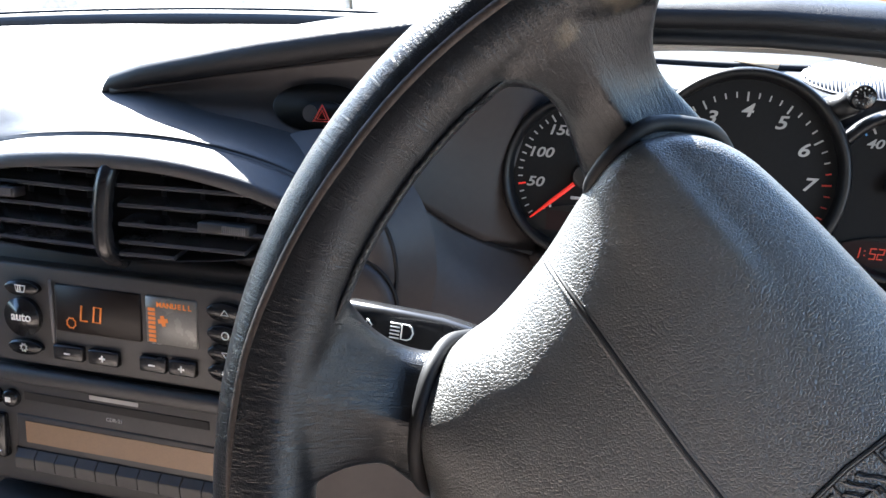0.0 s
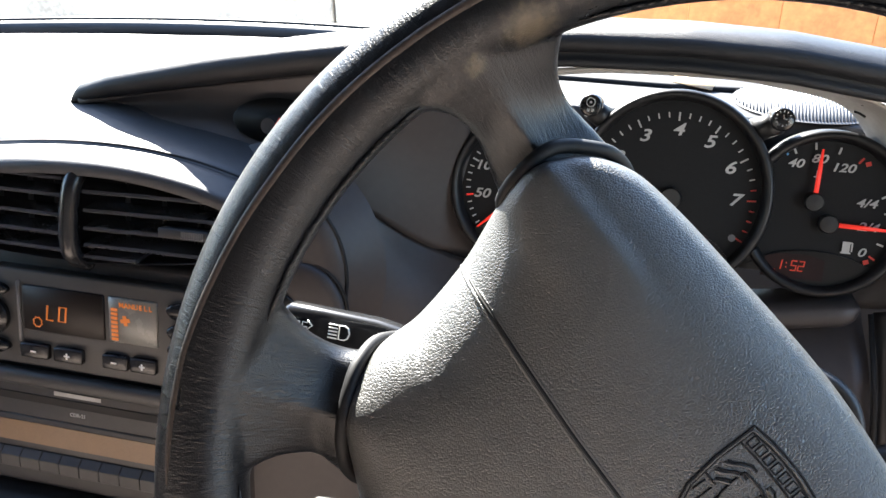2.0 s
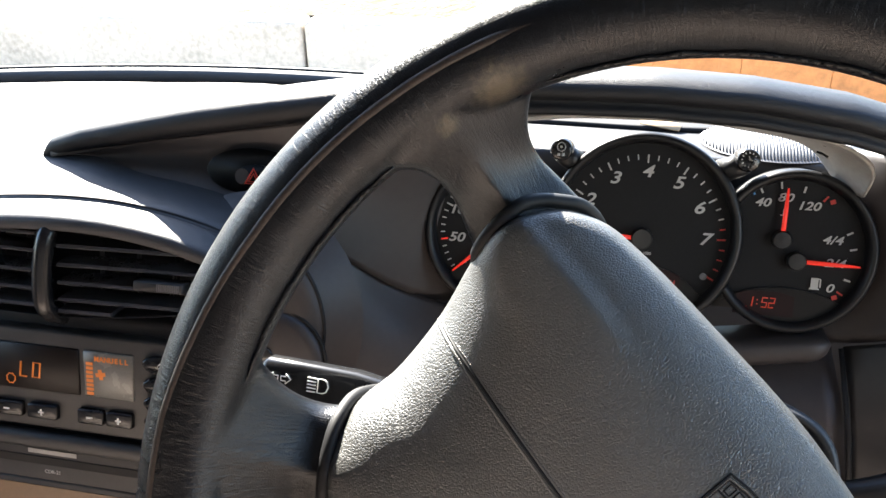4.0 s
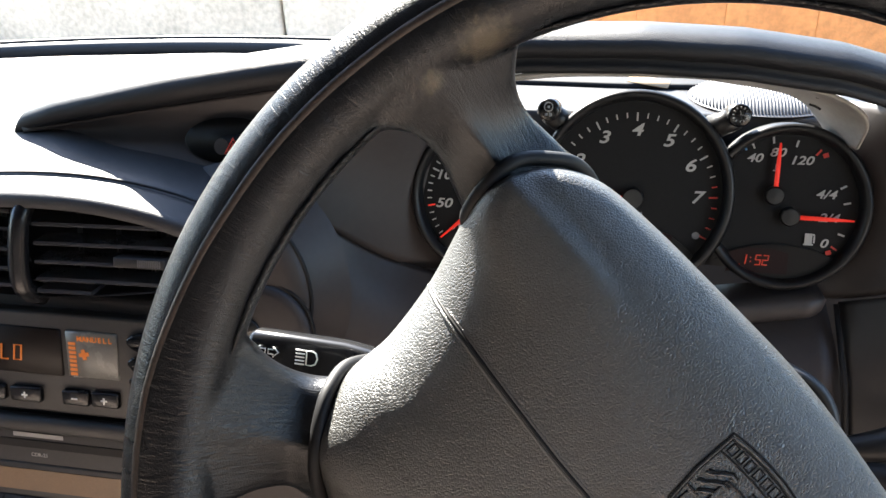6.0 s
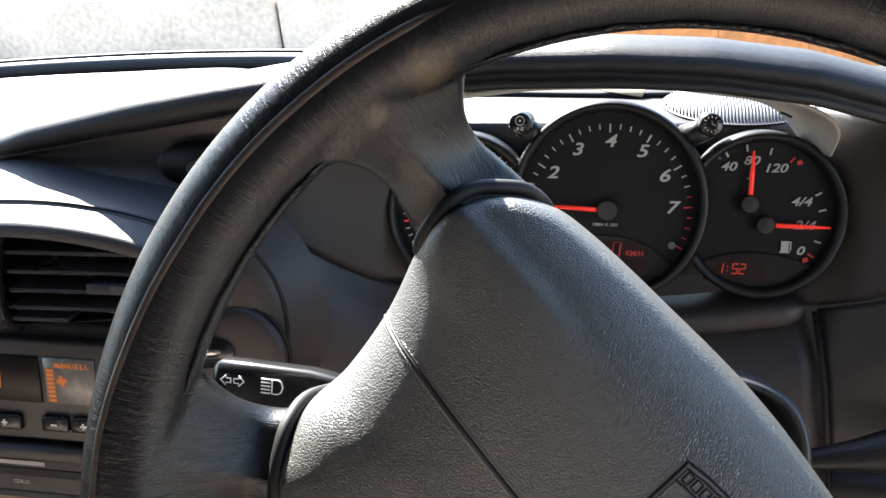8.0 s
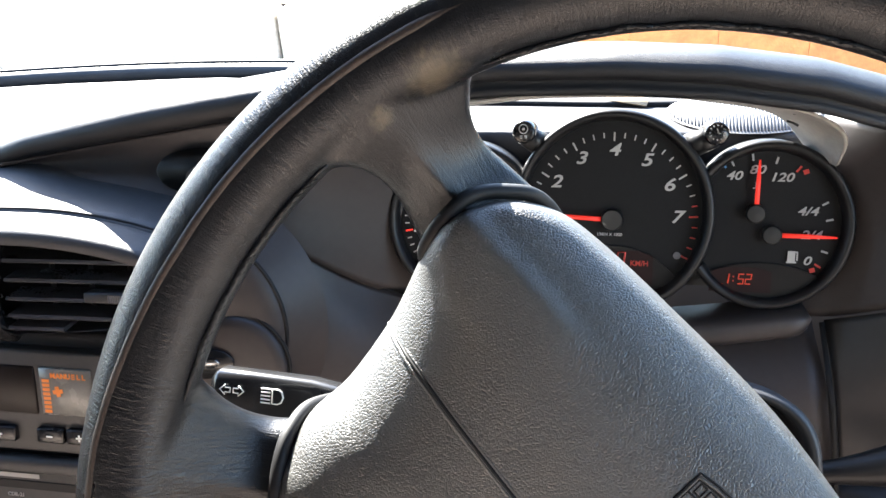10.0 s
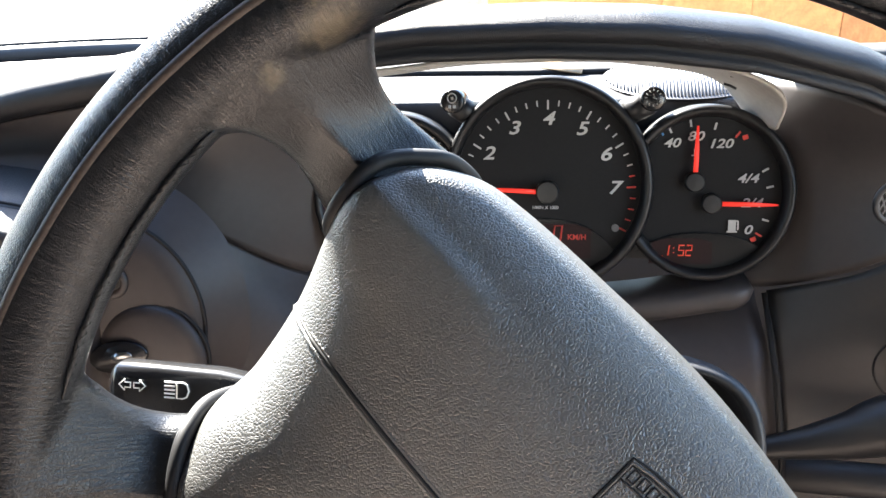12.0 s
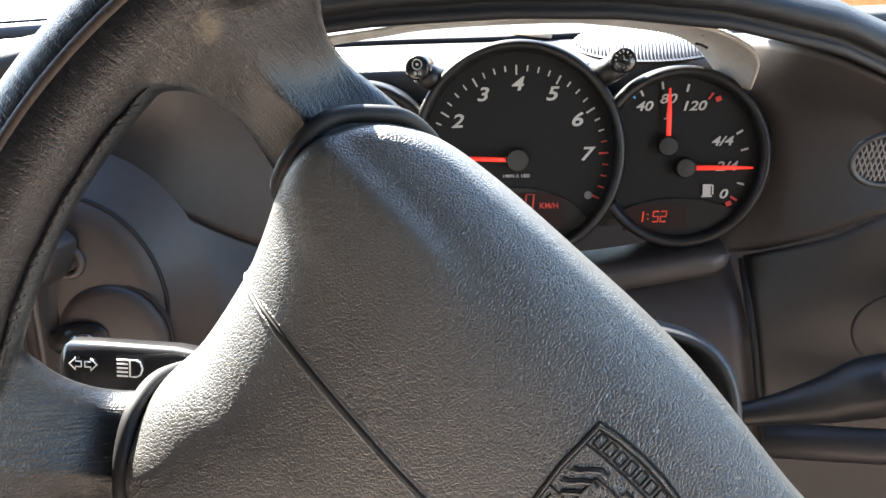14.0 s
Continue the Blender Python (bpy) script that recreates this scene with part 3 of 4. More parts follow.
def build_cluster():
    tacho = gauge("rev_counter", 0, 0.0042, 0.0612, 0.010, "large central rev counter", -0.0005)
    t0 = []
    red = []
    for k in range(0, 33):
        deg = (k / 4 - 4) * 29.0
        major = k % 4 == 0
        (red if k >= 27 else t0).append((deg, 0.0052 if major else 0.0032, 0.0010 if major else 0.0008))
    ticks("tick", t0, 0.0518, 0, 0, WHITE, tacho)
    ticks("red_tick", red, 0.0518, 0, 0, DULL_RED, tacho)
    numerals(tacho, [(str(k), *on_ring(0.0413 - 0.0008 * max(0, k - 4), (k - 4) * 29.0)[:2]) for k in range(1, 8)], 0.0098)
    part("needle", needle(0, 0, -87, 0.040, 0.004), RED, tacho)
    part("hub", revolve([(0.0, 0.0065), (0.0058, 0.0062), (0.0066, 0.005), (0.0066, 0.0)], 32), HUB, tacho, smooth=False)
    part("caption", lettering("1/MIN X 1000", 0.0026, at(-0.0012, -0.0092, 0.0012)), GREYPRINT, tacho, smooth=False)
    part("display_hood", prism(ellipse(0.044, 0.036, 40, 0, -0.052, 20, 160), 0.0012, at(0, 0, 0.0006)), BLACK, tacho, smooth=False)
    part("display", prism([(-0.025, -0.0385), (0.025, -0.0385), (0.025, -0.0215), (0.016, -0.0185), (-0.016, -0.0185), (-0.025, -0.0215)], 0.0012, at(0, 0, 0.001)), LCD_RED, tacho, smooth=False)
    segments(tacho, DULL_RED, "0", 0.0085, 0.0060, -0.0238, 0.0024)
    part("caption", lettering("KM/H", 0.0044, at(0.0170, -0.0262, 0.0023)), DULL_RED, tacho, smooth=False)
    part("warning_lamp", prism(ellipse(0.0022, 0.0022, 16, 0.0387, -0.0208), 0.0006, at(0, 0, 0.0008)), GREYTRIM, tacho, smooth=False)

    speedo = gauge("speedometer", -0.0895, -0.003, 0.0495, 0.008, "speedometer at zero", -0.0012)
    cx, cy = -0.0875, -0.003
    marks, redmark = [], []
    for k in range(0, 31):
        deg = -134 + k * 6.72
        major = k % 5 == 0
        (redmark if k == 5 else marks).append((deg, 0.0045 if major else 0.0028, 0.0010 if major else 0.0008))
    ticks("tick", marks, 0.0415, cx, cy, WHITE, speedo)
    ticks("red_tick", redmark, 0.0415, cx, cy, RED, speedo)
    numerals(speedo, [(str(50 * k), *on_ring(0.0312, -134 + 33.6 * k, 0, cx, cy)[:2]) for k in range(0, 5)], 0.0078)
    part("needle", needle(cx, cy, -132, 0.0405, 0.004), RED, speedo)
    part("hub", revolve([(0.0, 0.0065), (0.0062, 0.0062), (0.0070, 0.005), (0.0070, 0.0)], 32, at(cx, cy)), HUB, speedo, smooth=False)
    part("caption", box(0.008, 0.0018, 0.0003, at(cx - 0.003, cy - 0.0135, 0.001)), GREYPRINT, speedo, smooth=False)
    part("display_hood", prism(ellipse(0.037, 0.024, 40, -0.0895, -0.045, 20, 160), 0.0012, at(0, 0, 0.0006)), BLACK, speedo, smooth=False)
    part("display", prism([(-0.108, -0.037), (-0.071, -0.037), (-0.071, -0.025), (-0.108, -0.025)], 0.0012, at(0, 0, 0.001)), LCD_RED, speedo, smooth=False)

    third = gauge("fuel_and_temperature_gauge", 0.0885, -0.0008, 0.0493, 0.008, "combined temperature and fuel gauge", -0.0012)
    px, py, qx, qy = 0.0815, 0.0058, 0.0910, -0.0063
    for name, mat, x, y, turn, length in (("tick", WHITE, 0.0675, 0.0346, 27, 0.0038), ("tick", WHITE, 0.0786, 0.0381, 8, 0.0040), ("tick", WHITE, 0.0919, 0.0364, -14, 0.0040), ("blue_tick", BLUE, 0.0630, 0.0331, 33, 0.0034),
                                          ("red_tick", DULL_RED, 0.1040, 0.0317, -38, 0.0042), ("tick", WHITE, 0.1195, 0.0121, -60, 0.0038), ("tick", WHITE, 0.1224, 0.0027, -76, 0.0040), ("tick", WHITE, 0.1238, -0.0073, -92, 0.0040),
                                          ("tick", WHITE, 0.1209, -0.0159, -106, 0.0038), ("red_tick", DULL_RED, 0.1176, -0.0241, -122, 0.0040)):
        part(name, box(0.0011, length, 0.0003, at(x, y, 0.0012, turn)), mat, third, smooth=False)
    for x, y in ((0.1080, 0.0302), (0.1148, -0.0268)):
        part("warning_symbol", box(0.0030, 0.0026, 0.0003, at(x, y, 0.0012, 20), 0.0001, 1), DULL_RED, third, smooth=False)
    part("temperature_symbol", joined(box(0.0008, 0.0036, 0.0003, at(0.0812, 0.0222, 0.0012)), box(0.0034, 0.0007, 0.0003, at(0.0812, 0.0204, 0.0012))), GREYPRINT, third, smooth=False)
    numerals(third, [("40", 0.0686, 0.0272), ("80", 0.0812, 0.0308), ("120", 0.0947, 0.0266)], 0.0066)
    numerals(third, [("4/4", 0.1102, 0.0073), ("2/4", 0.1129, -0.0064), ("0", 0.1115, -0.0216)], 0.0066)
    part("needle", needle(px, py, 1, 0.031, 0.004), RED, third)
    part("needle", needle(qx, qy, 91, 0.0355, 0.004), RED, third)
    for x, y in ((px, py), (qx, qy)):
        part("hub", revolve([(0.0, 0.0065), (0.0048, 0.0062), (0.0056, 0.005), (0.0056, 0.0)], 32, at(x, y)), HUB, third, smooth=False)
    pump = joined(box(0.0042, 0.0062, 0.0003, at(0.1030, -0.0190, 0.0012)), box(0.0056, 0.0009, 0.0003, at(0.1030, -0.0225, 0.0012)),
                  box(0.0008, 0.0050, 0.0003, at(0.1062, -0.0190, 0.0012)), box(0.0018, 0.0008, 0.0003, at(0.1054, -0.0165, 0.0012)))
    part("fuel_symbol", pump, WHITE, third, smooth=False)
    part("display_hood", prism(ellipse(0.044, 0.0240, 32, 0.0865, -0.0475, 34, 146) + ellipse(0.0436, 0.0455, 24, 0.0885, -0.003, 222, 318), 0.0012, at(0, 0, 0.0006)), BLACK, third, smooth=False)
    part("display", prism([(0.0575, -0.041), (0.0925, -0.041), (0.0925, -0.0285), (0.084, -0.0262), (0.069, -0.0262), (0.0595, -0.0285)], 0.0012, at(0, 0, 0.001)), LCD_RED, third, smooth=False)
    segments(third, REDSEG, "1:52", 0.0058, 0.0672, -0.0332, 0.0024, 1.45)
    part("caption", lettering("AM", 0.004, at(0.0628, -0.0378, 0.0023)), REDSEG, third, smooth=False)

    # buttons on short arms beside the rev counter
    for sx in (-1, 1):
        b = part("trip_button", revolve([(0.0, 0.006), (0.0056, 0.006), (0.0066, 0.005), (0.0068, -0.02)], 32, at(sx * 0.0540 + 0.002, 0.0520, 0.014)), GLOSS, cluster)
        bx = sx * 0.0540 + 0.002
        if sx > 0:
            marks = [box(0.0005, 0.0010, 0.0004, Matrix.Translation((bx, 0.0525, 0.0064)) @ pose(0, 0, 0, 0, 0, 30 * q) @ at(0, 0.0040)) for q in range(12)]
            marks += [box(0.0005, 0.0026, 0.0004, at(bx + 0.0002, 0.0535, 0.0064, 20)), box(0.0022, 0.0005, 0.0004, at(bx + 0.0009, 0.0523, 0.0064, -15))]
        else:
            marks = [tube([on_ring(0.0026, d, 0.0064, bx, 0.0538) for d in range(0, 360, 24)], 0.0003, 6, True)]
            marks += [box(0.0016, 0.0018, 0.0004, at(bx + q, 0.0492, 0.0064)) for q in (-0.0013, 0.0013)] + [box(0.0014, 0.0014, 0.0004, at(bx, 0.0538, 0.0064))]
        part("symbol", moved(joined(*marks), at(0, 0, 0.014)), GREYPRINT, b)
        part("button_arm", tube([(sx * 0.043, 0.044, 0.0), (sx * 0.0540 + 0.002, 0.0500, 0.008)], [0.0075, 0.0064], 16), BEZEL, cluster)

    # chin below the dials
    rows = []
    for dy, z in ((0.004, -0.02), (0.0, 0.0), (-0.003, 0.0065), (-0.006, 0.008), (-0.013, 0.0075), (-0.0165, 0.004), (-0.018, -0.004), (-0.018, -0.04)):
        row = []
        for x in np.linspace(-0.117, 0.117, 90):
            e = math.sqrt(max(0.0, 1 - max(0.0, (abs(x) - 0.103) / 0.014) ** 2))
            row.append((x, -0.0515 - 0.0115 * max(0.0, math.cos(x * 16)) + 0.007 * max(0.0, (abs(x) - 0.095) / 0.03) ** 2 + (dy + 0.008) * e - 0.008, z * e if z > 0 else z))
        rows.append(row)
    part("chin", grid(rows), PANEL, cluster)
    part("housing", joined(box(0.165, 0.050, 0.03, at(0, -0.015, -0.022)), box(0.10, 0.08, 0.03, at(0, 0.0, -0.022))), DARK, cluster, smooth=False)


build_cluster()

# ---- steering wheel ----
WHEEL_TURN = -44.0
WHEEL = leaned((0.019, 0.4195, 0.829), 30) @ pose(0, 0, 0, 0, 0, WHEEL_TURN)
wheel = thing("steering_wheel", "black leather four-spoke steering wheel, turned part way round", "steering wheel", m=WHEEL)


def spoke_solid(sx, along, across, stations, crown):
    """A spoke with a ridge down its front. Stations: distance from the hub, ridge offset, reach of the upper and of the lower edge, height of ridge, edge and back.
    crown: how full the upper flank is at three places from the ridge out."""
    A, C = Vector((along[0] * sx, along[1], 0)), Vector((across[0] * sx, across[1], 0))
    cols = [[v[0] for v in spline([(q[i], 0, 0) for q in stations], 26)] for i in range(7)]
    rows = []
    for d, c, up, low, ridge, edge, back in zip(*cols):
        h = ridge - edge
        section = [(-low, edge - 0.002), (-low * 0.97, edge + 0.18 * h), (-low * 0.86, edge + 0.30 * h), (-low * 0.62, edge + 0.50 * h), (-low * 0.30, edge + 0.76 * h), (0, ridge),
                   (up * 0.30, edge + crown[0] * h), (up * 0.62, edge + crown[1] * h), (up * 0.86, edge + crown[2] * h), (up * 0.97, edge + 0.12 * h), (up, edge - 0.002),
                   (up * 0.95, (edge + back) / 2 - 0.002), (up * 0.75, back), (0, back), (-low * 0.75, back), (-low * 0.95, (edge + back) / 2 - 0.002)]
        rows.append([A * d + C * (c + q) + Vector((0, 0, z)) for q, z in section])
    return grid(rows, False, True, caps=True)


def pad_outline():
    half = [(0, 0.0550), (-0.05, 0.0552), (-0.085, 0.0538), (-0.104, 0.0502), (-0.1175, 0.0400), (-0.1240, 0.0220), (-0.1230, 0.0030), (-0.1165, -0.022), (-0.1125, -0.046),
            (-0.1118, -0.067), (-0.0981, -0.0853), (-0.0794, -0.1038), (-0.066, -0.110), (-0.033, -0.1155), (0, -0.1165)]
    full = half + [(-x, y - (min(0.0075, 0.002 - 0.11 * x) if 0 < y and x > -0.1 else 0)) for x, y in half[-2:0:-1]]
    return [Vector((p[0], p[1], 0)) for p in spline([(x, y, 0) for x, y in full], 280, True)]


def pad_height(x, y, k):
    a = math.degrees(math.atan2(y + 0.026, abs(x)))
    high, low = math.exp(-((a - 22) / 10) ** 2), math.exp(-((a + 32) / 11) ** 2)
    d = -0.004 - 0.0045 * k * k - (0.034 - max(0.026 * high, 0.0275 * low)) * (1 - math.sqrt(max(0.0, 1 - k ** (80 if y > 0.03 else 7 + 73 * max(0.0, y / 0.03) ** 2))))
    away = min(1.0, max(0.0, (abs(x) - 0.045) / 0.045))
    away = away * away * (3 - 2 * away)
    over, soft_w = y - 0.0270 + 0.003 * (1 - away), 0.014 - 0.011 * away
    soft = 0.5 * (over + math.sqrt(over * over + soft_w * soft_w)) - 0.25 * soft_w
    step = min(1.0, max(0.0, over / 0.0075))
    return d - 0.24 * soft - 370 * max(soft, 0.0) ** 3 - 0.0024 * away * step * step * (3 - 2 * step)


def pad_surface(x, y):
    """Height of the airbag cover over a point of its plan."""
    best = 0.0
    r, a = math.hypot(x, y + 0.026), math.atan2(y + 0.026, x)
    lo = min(OUT, key=lambda p: abs(math.atan2(math.sin(math.atan2(p.y + 0.026, p.x) - a), math.cos(math.atan2(p.y + 0.026, p.x) - a))))
    best = r / math.hypot(lo.x, lo.y + 0.026)
    return pad_height(x, y, min(best, 1.0))


OUT = pad_outline()


def build_wheel():
    R, r = 0.1785, 0.0168
    torus = grid([[((R + r * 1.0 * math.cos(b)) * math.cos(a), (R + r * math.cos(b)) * math.sin(a), 0.0170 * math.sin(b)) for b in [2 * math.pi * j / 28 for j in range(28)]]
                  for a in [2 * math.pi * i / 140 for i in range(140)]], True, True)
    solids = [torus]
    for sx in (1, -1):
        solids.append(spoke_solid(sx, (-1, 0), (0, 1), [
            (0.110, 0.0285, 0.0220, 0.0230, -0.0270, -0.0430, -0.0600), (0.119, 0.0285, 0.0215, 0.0230, -0.0190, -0.0385, -0.0560), (0.128, 0.0290, 0.0205, 0.0215, -0.0168, -0.0355, -0.0500),
            (0.1365, 0.0295, 0.0195, 0.0185, -0.0128, -0.0300, -0.0430), (0.143, 0.0300, 0.0210, 0.0158, -0.0090, -0.0200, -0.0360), (0.148, 0.0305, 0.0250, 0.0150, -0.0048, -0.0105, -0.0300),
            (0.153, 0.0310, 0.0320, 0.0160, 0.0010, -0.0035, -0.0240), (0.158, 0.0315, 0.0390, 0.0195, 0.0068, 0.0025, -0.0180), (0.164, 0.0320, 0.0430, 0.0270, 0.0120, 0.0050, -0.0130),
            (0.171, 0.0320, 0.0420, 0.0330, 0.0146, 0.0085, -0.0100), (0.178, 0.0320, 0.0330, 0.0330, 0.0155, 0.0105, -0.0080)], (0.70, 0.42, 0.22)))
        solids.append(spoke_solid(sx, (-0.743, -0.669), (-0.669, 0.743), [
            (0.119, -0.001, 0.0255, 0.0260, -0.0230, -0.0390, -0.0600), (0.128, -0.001, 0.0262, 0.0265, -0.0180, -0.0345, -0.0560), (0.136, 0.000, 0.0235, 0.0230, -0.0160, -0.0310, -0.0490),
            (0.143, 0.0018, 0.0225, 0.0200, -0.0130, -0.0275, -0.0410), (0.149, 0.0036, 0.0240, 0.0208, -0.0078, -0.0180, -0.0330), (0.154, 0.0053, 0.0270, 0.0232, -0.0030, -0.0100, -0.0260),
            (0.159, 0.0073, 0.0320, 0.0280, 0.0032, -0.0030, -0.0200), (0.165, 0.0098, 0.0350, 0.0360, 0.0100, 0.0040, -0.0140), (0.171, 0.0108, 0.0330, 0.0380, 0.0140, 0.0085, -0.0100),
            (0.178, 0.0110, 0.0280, 0.0340, 0.0155, 0.0105, -0.0080)], (0.84, 0.66, 0.46)))
    rim = part("rim", joined(*solids), LEATHER, wheel, "grained black leather rim and spokes")
    mod = rim.modifiers.new("union", "REMESH")
    mod.mode, mod.voxel_size, mod.use_smooth_shade = "VOXEL", 0.0012, True
    mod = rim.modifiers.new("fillet", "SMOOTH")
    mod.factor, mod.iterations = 0.5, 12

    # folded leather edge and its cross stitches, inside the rim between the spokes
    for a0, a1 in ((24, 156), (177, 210), (231, 309), (330, 363)):
        n = int((a1 - a0) * 1.2)
        fold, width, zig = [], [], []
        for k in range(n + 1):
            a, w = radians(a0 + (a1 - a0) * k / n), a0 + k
            q = 0.1618 + 0.0005 * noise.noise((w * 0.31, 0.0, 0.0))
            fold.append((q * math.cos(a), q * math.sin(a), 0.0042 + 0.0011 * noise.noise((w * 0.23, 4.0, 0.0))))
            width.append((0.0011 + 0.0006 * noise.noise((w * 0.4, 9.0, 0.0))) * min(1.0, 0.2 + 0.2 * min(k, n - k)))
        part("leather_fold", tube(fold, width, 8), LEATHER, wheel, "folded leather edge inside the rim")
        for k in range(int((a1 - a0) * 1.5)):
            a = radians(a0 + 2 + (a1 - a0 - 4) * k / ((a1 - a0) * 1.5))
            zig.append((0.1609 * math.cos(a), 0.1609 * math.sin(a), 0.0035 + (0.0026 if k % 2 else -0.0004)))
        part("stitching", tube(zig, 0.00022, 5), RUBBER, wheel, "black cross stitching inside the rim")

    # thin brown strip raised along the face of the rim
    seam = []
    for k in range(91):
        a = 104 + k
        q = float(np.interp(a, [108, 130, 150, 163, 172, 198], [0.1785, 0.1780, 0.1787, 0.1808, 0.1830, 0.1835]))
        w = radians(a - WHEEL_TURN)
        seam.append((q * math.cos(w), q * math.sin(w), 0.0170 * math.sqrt(1 - ((q - R) / r) ** 2) - 0.0017))
    part("seam", tube(seam, [0.0022 * min(1.0, 0.3 + k / 18, 0.3 + (90 - k) / 18) for k in range(91)], 8), BROWN, wheel, "thin brown leather strip along the rim")

    # airbag cover
    centre = Vector((0, -0.026, 0))
    rows = []
    ks = list(np.linspace(0.0, 0.9, 54)) + [0.915, 0.93, 0.945, 0.957, 0.968, 0.978, 0.986, 0.992, 0.997, 1.0]
    for k in ks:
        row = []
        for p in OUT:
            q = centre + (p - centre) * max(k, 0.001)
            q.z = pad_height(q.x, q.y, k)
            row.append(q)
        rows.append(row)
    rows.append([p + Vector((0, 0, -0.062)) - (p - centre) * 0.02 for p in OUT])
    part("airbag_cover", grid(rows, False, True, caps=True), PAD_LEATHER, wheel, "large grained leather airbag cover")

    # tear seam across the cover
    pts = [Vector((x, float(np.interp(abs(x), [0, 0.0424, 0.066, 0.0885, 0.112], [-0.0236, -0.0226, -0.0211, -0.0196, -0.0190])), 0)) for x in np.linspace(-0.1150, 0.1150, 120)]
    for p in pts:
        p.z = pad_surface(p.x, p.y)
    part("tear_seam", tube([p + Vector((0, 0, -0.0003)) for p in pts], 0.0007, 8), RUBBER, wheel, "thin tear seam")
    part("seam_edge", tube([p + Vector((0, 0.0012, -0.0007)) for p in pts], 0.0009, 8), PAD_LEATHER, wheel)
    part("seam_edge", tube([p + Vector((0, -0.0012, -0.0007)) for p in pts], 0.0009, 8), PAD_LEATHER, wheel)

    # trim rings where the spokes meet the cover
    for sx in (1, -1):
        up = [(-0.112, 0.0045, -0.058), (-0.1185, 0.0045, -0.038), (-0.1225, 0.0075, -0.0225), (-0.1245, 0.0142, -0.0165), (-0.1255, 0.0224, -0.0148), (-0.1255, 0.0308, -0.0158),
              (-0.1232, 0.0370, -0.0195), (-0.1178, 0.0434, -0.0245), (-0.1115, 0.0485, -0.0310), (-0.1035, 0.0490, -0.043), (-0.096, 0.0455, -0.060)]
        up = [(x * sx, y, z) for x, y, z in up]
        part("trim_ring", tube(spline(up, 60), 0.0027, 12), RUBBER, wheel, "smooth black trim ring")
        low = [(0.122, 0.0290, -0.060), (0.1290, 0.0278, -0.037), (0.1312, 0.0212, -0.0240), (0.1318, 0.0115, -0.0178), (0.1318, 0.0, -0.0158), (0.1318, -0.0110, -0.0190), (0.1308, -0.0210, -0.0270), (0.1280, -0.0275, -0.040), (0.124, -0.0290, -0.058)]
        part("trim_ring", tube(spline([((-0.743 * d - 0.669 * c) * sx, -0.669 * d + 0.743 * c, z) for d, c, z in low], 60), 0.0027, 12), RUBBER, wheel, "smooth black trim ring")

    # plain shield emblem; dark tubes stand for the shade in its pressed lines
    def shield(s):
        half = [(0, 0.0270), (0.0075, 0.0267), (0.0145, 0.0255), (0.0147, 0.010), (0.0132, -0.003), (0.0090, -0.0125), (0, -0.0195)]
        full = half + [(-x, y) for x, y in half[-2:0:-1]]
        return [(0.003 + x * s, 0.004 + (y - 0.004) * s) for x, y in full]

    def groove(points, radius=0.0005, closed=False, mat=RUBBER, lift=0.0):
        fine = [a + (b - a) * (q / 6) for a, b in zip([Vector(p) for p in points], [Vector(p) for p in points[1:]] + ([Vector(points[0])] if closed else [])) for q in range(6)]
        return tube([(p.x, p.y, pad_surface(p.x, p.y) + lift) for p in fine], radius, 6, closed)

    emblem = part("emblem", groove(shield(1.0), 0.00042, True), RUBBER, wheel, "plain shield emblem, pressed-in shade drawn as dark lines")
    part("relief", groove(shield(0.955), 0.00042, True, lift=0.0001), PAD_LEATHER, emblem)
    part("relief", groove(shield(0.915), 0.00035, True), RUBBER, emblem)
    for k in range(7):
        x = 0.003 + (k - 3) * 0.0036
        y = 0.0222 - 0.00004 * (k - 3) ** 2
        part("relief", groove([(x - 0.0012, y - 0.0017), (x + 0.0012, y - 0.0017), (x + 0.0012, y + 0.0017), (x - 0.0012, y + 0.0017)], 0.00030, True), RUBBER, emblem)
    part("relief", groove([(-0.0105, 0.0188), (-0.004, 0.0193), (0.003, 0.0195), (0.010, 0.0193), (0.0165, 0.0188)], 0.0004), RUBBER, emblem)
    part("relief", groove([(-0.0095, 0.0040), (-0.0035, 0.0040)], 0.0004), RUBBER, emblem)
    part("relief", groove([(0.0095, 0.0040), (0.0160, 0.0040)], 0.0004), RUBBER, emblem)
    for sx in (-1, 1):
        for k in range(3):
            y = 0.0168 - 0.0040 * k
            arc = [Vector((0.003 + sx * (0.0030 + 0.0022 * q), y - 0.0010 * q + 0.0012 * math.sin(q * 1.3), 0)) for q in range(5)]
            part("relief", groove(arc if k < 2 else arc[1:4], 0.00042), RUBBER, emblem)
            part("relief", groove([p + Vector((0, -0.0012, 0)) for p in (arc if k < 2 else arc[1:4])], 0.00045, mat=PAD_LEATHER, lift=0.0002), PAD_LEATHER, emblem)
        for k in range(3):
            x = 0.003 + sx * (0.0045 + 0.0032 * k)
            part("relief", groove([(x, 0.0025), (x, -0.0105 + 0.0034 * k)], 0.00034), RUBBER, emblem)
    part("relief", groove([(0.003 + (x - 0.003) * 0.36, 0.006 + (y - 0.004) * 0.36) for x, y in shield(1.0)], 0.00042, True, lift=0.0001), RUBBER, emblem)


build_wheel()

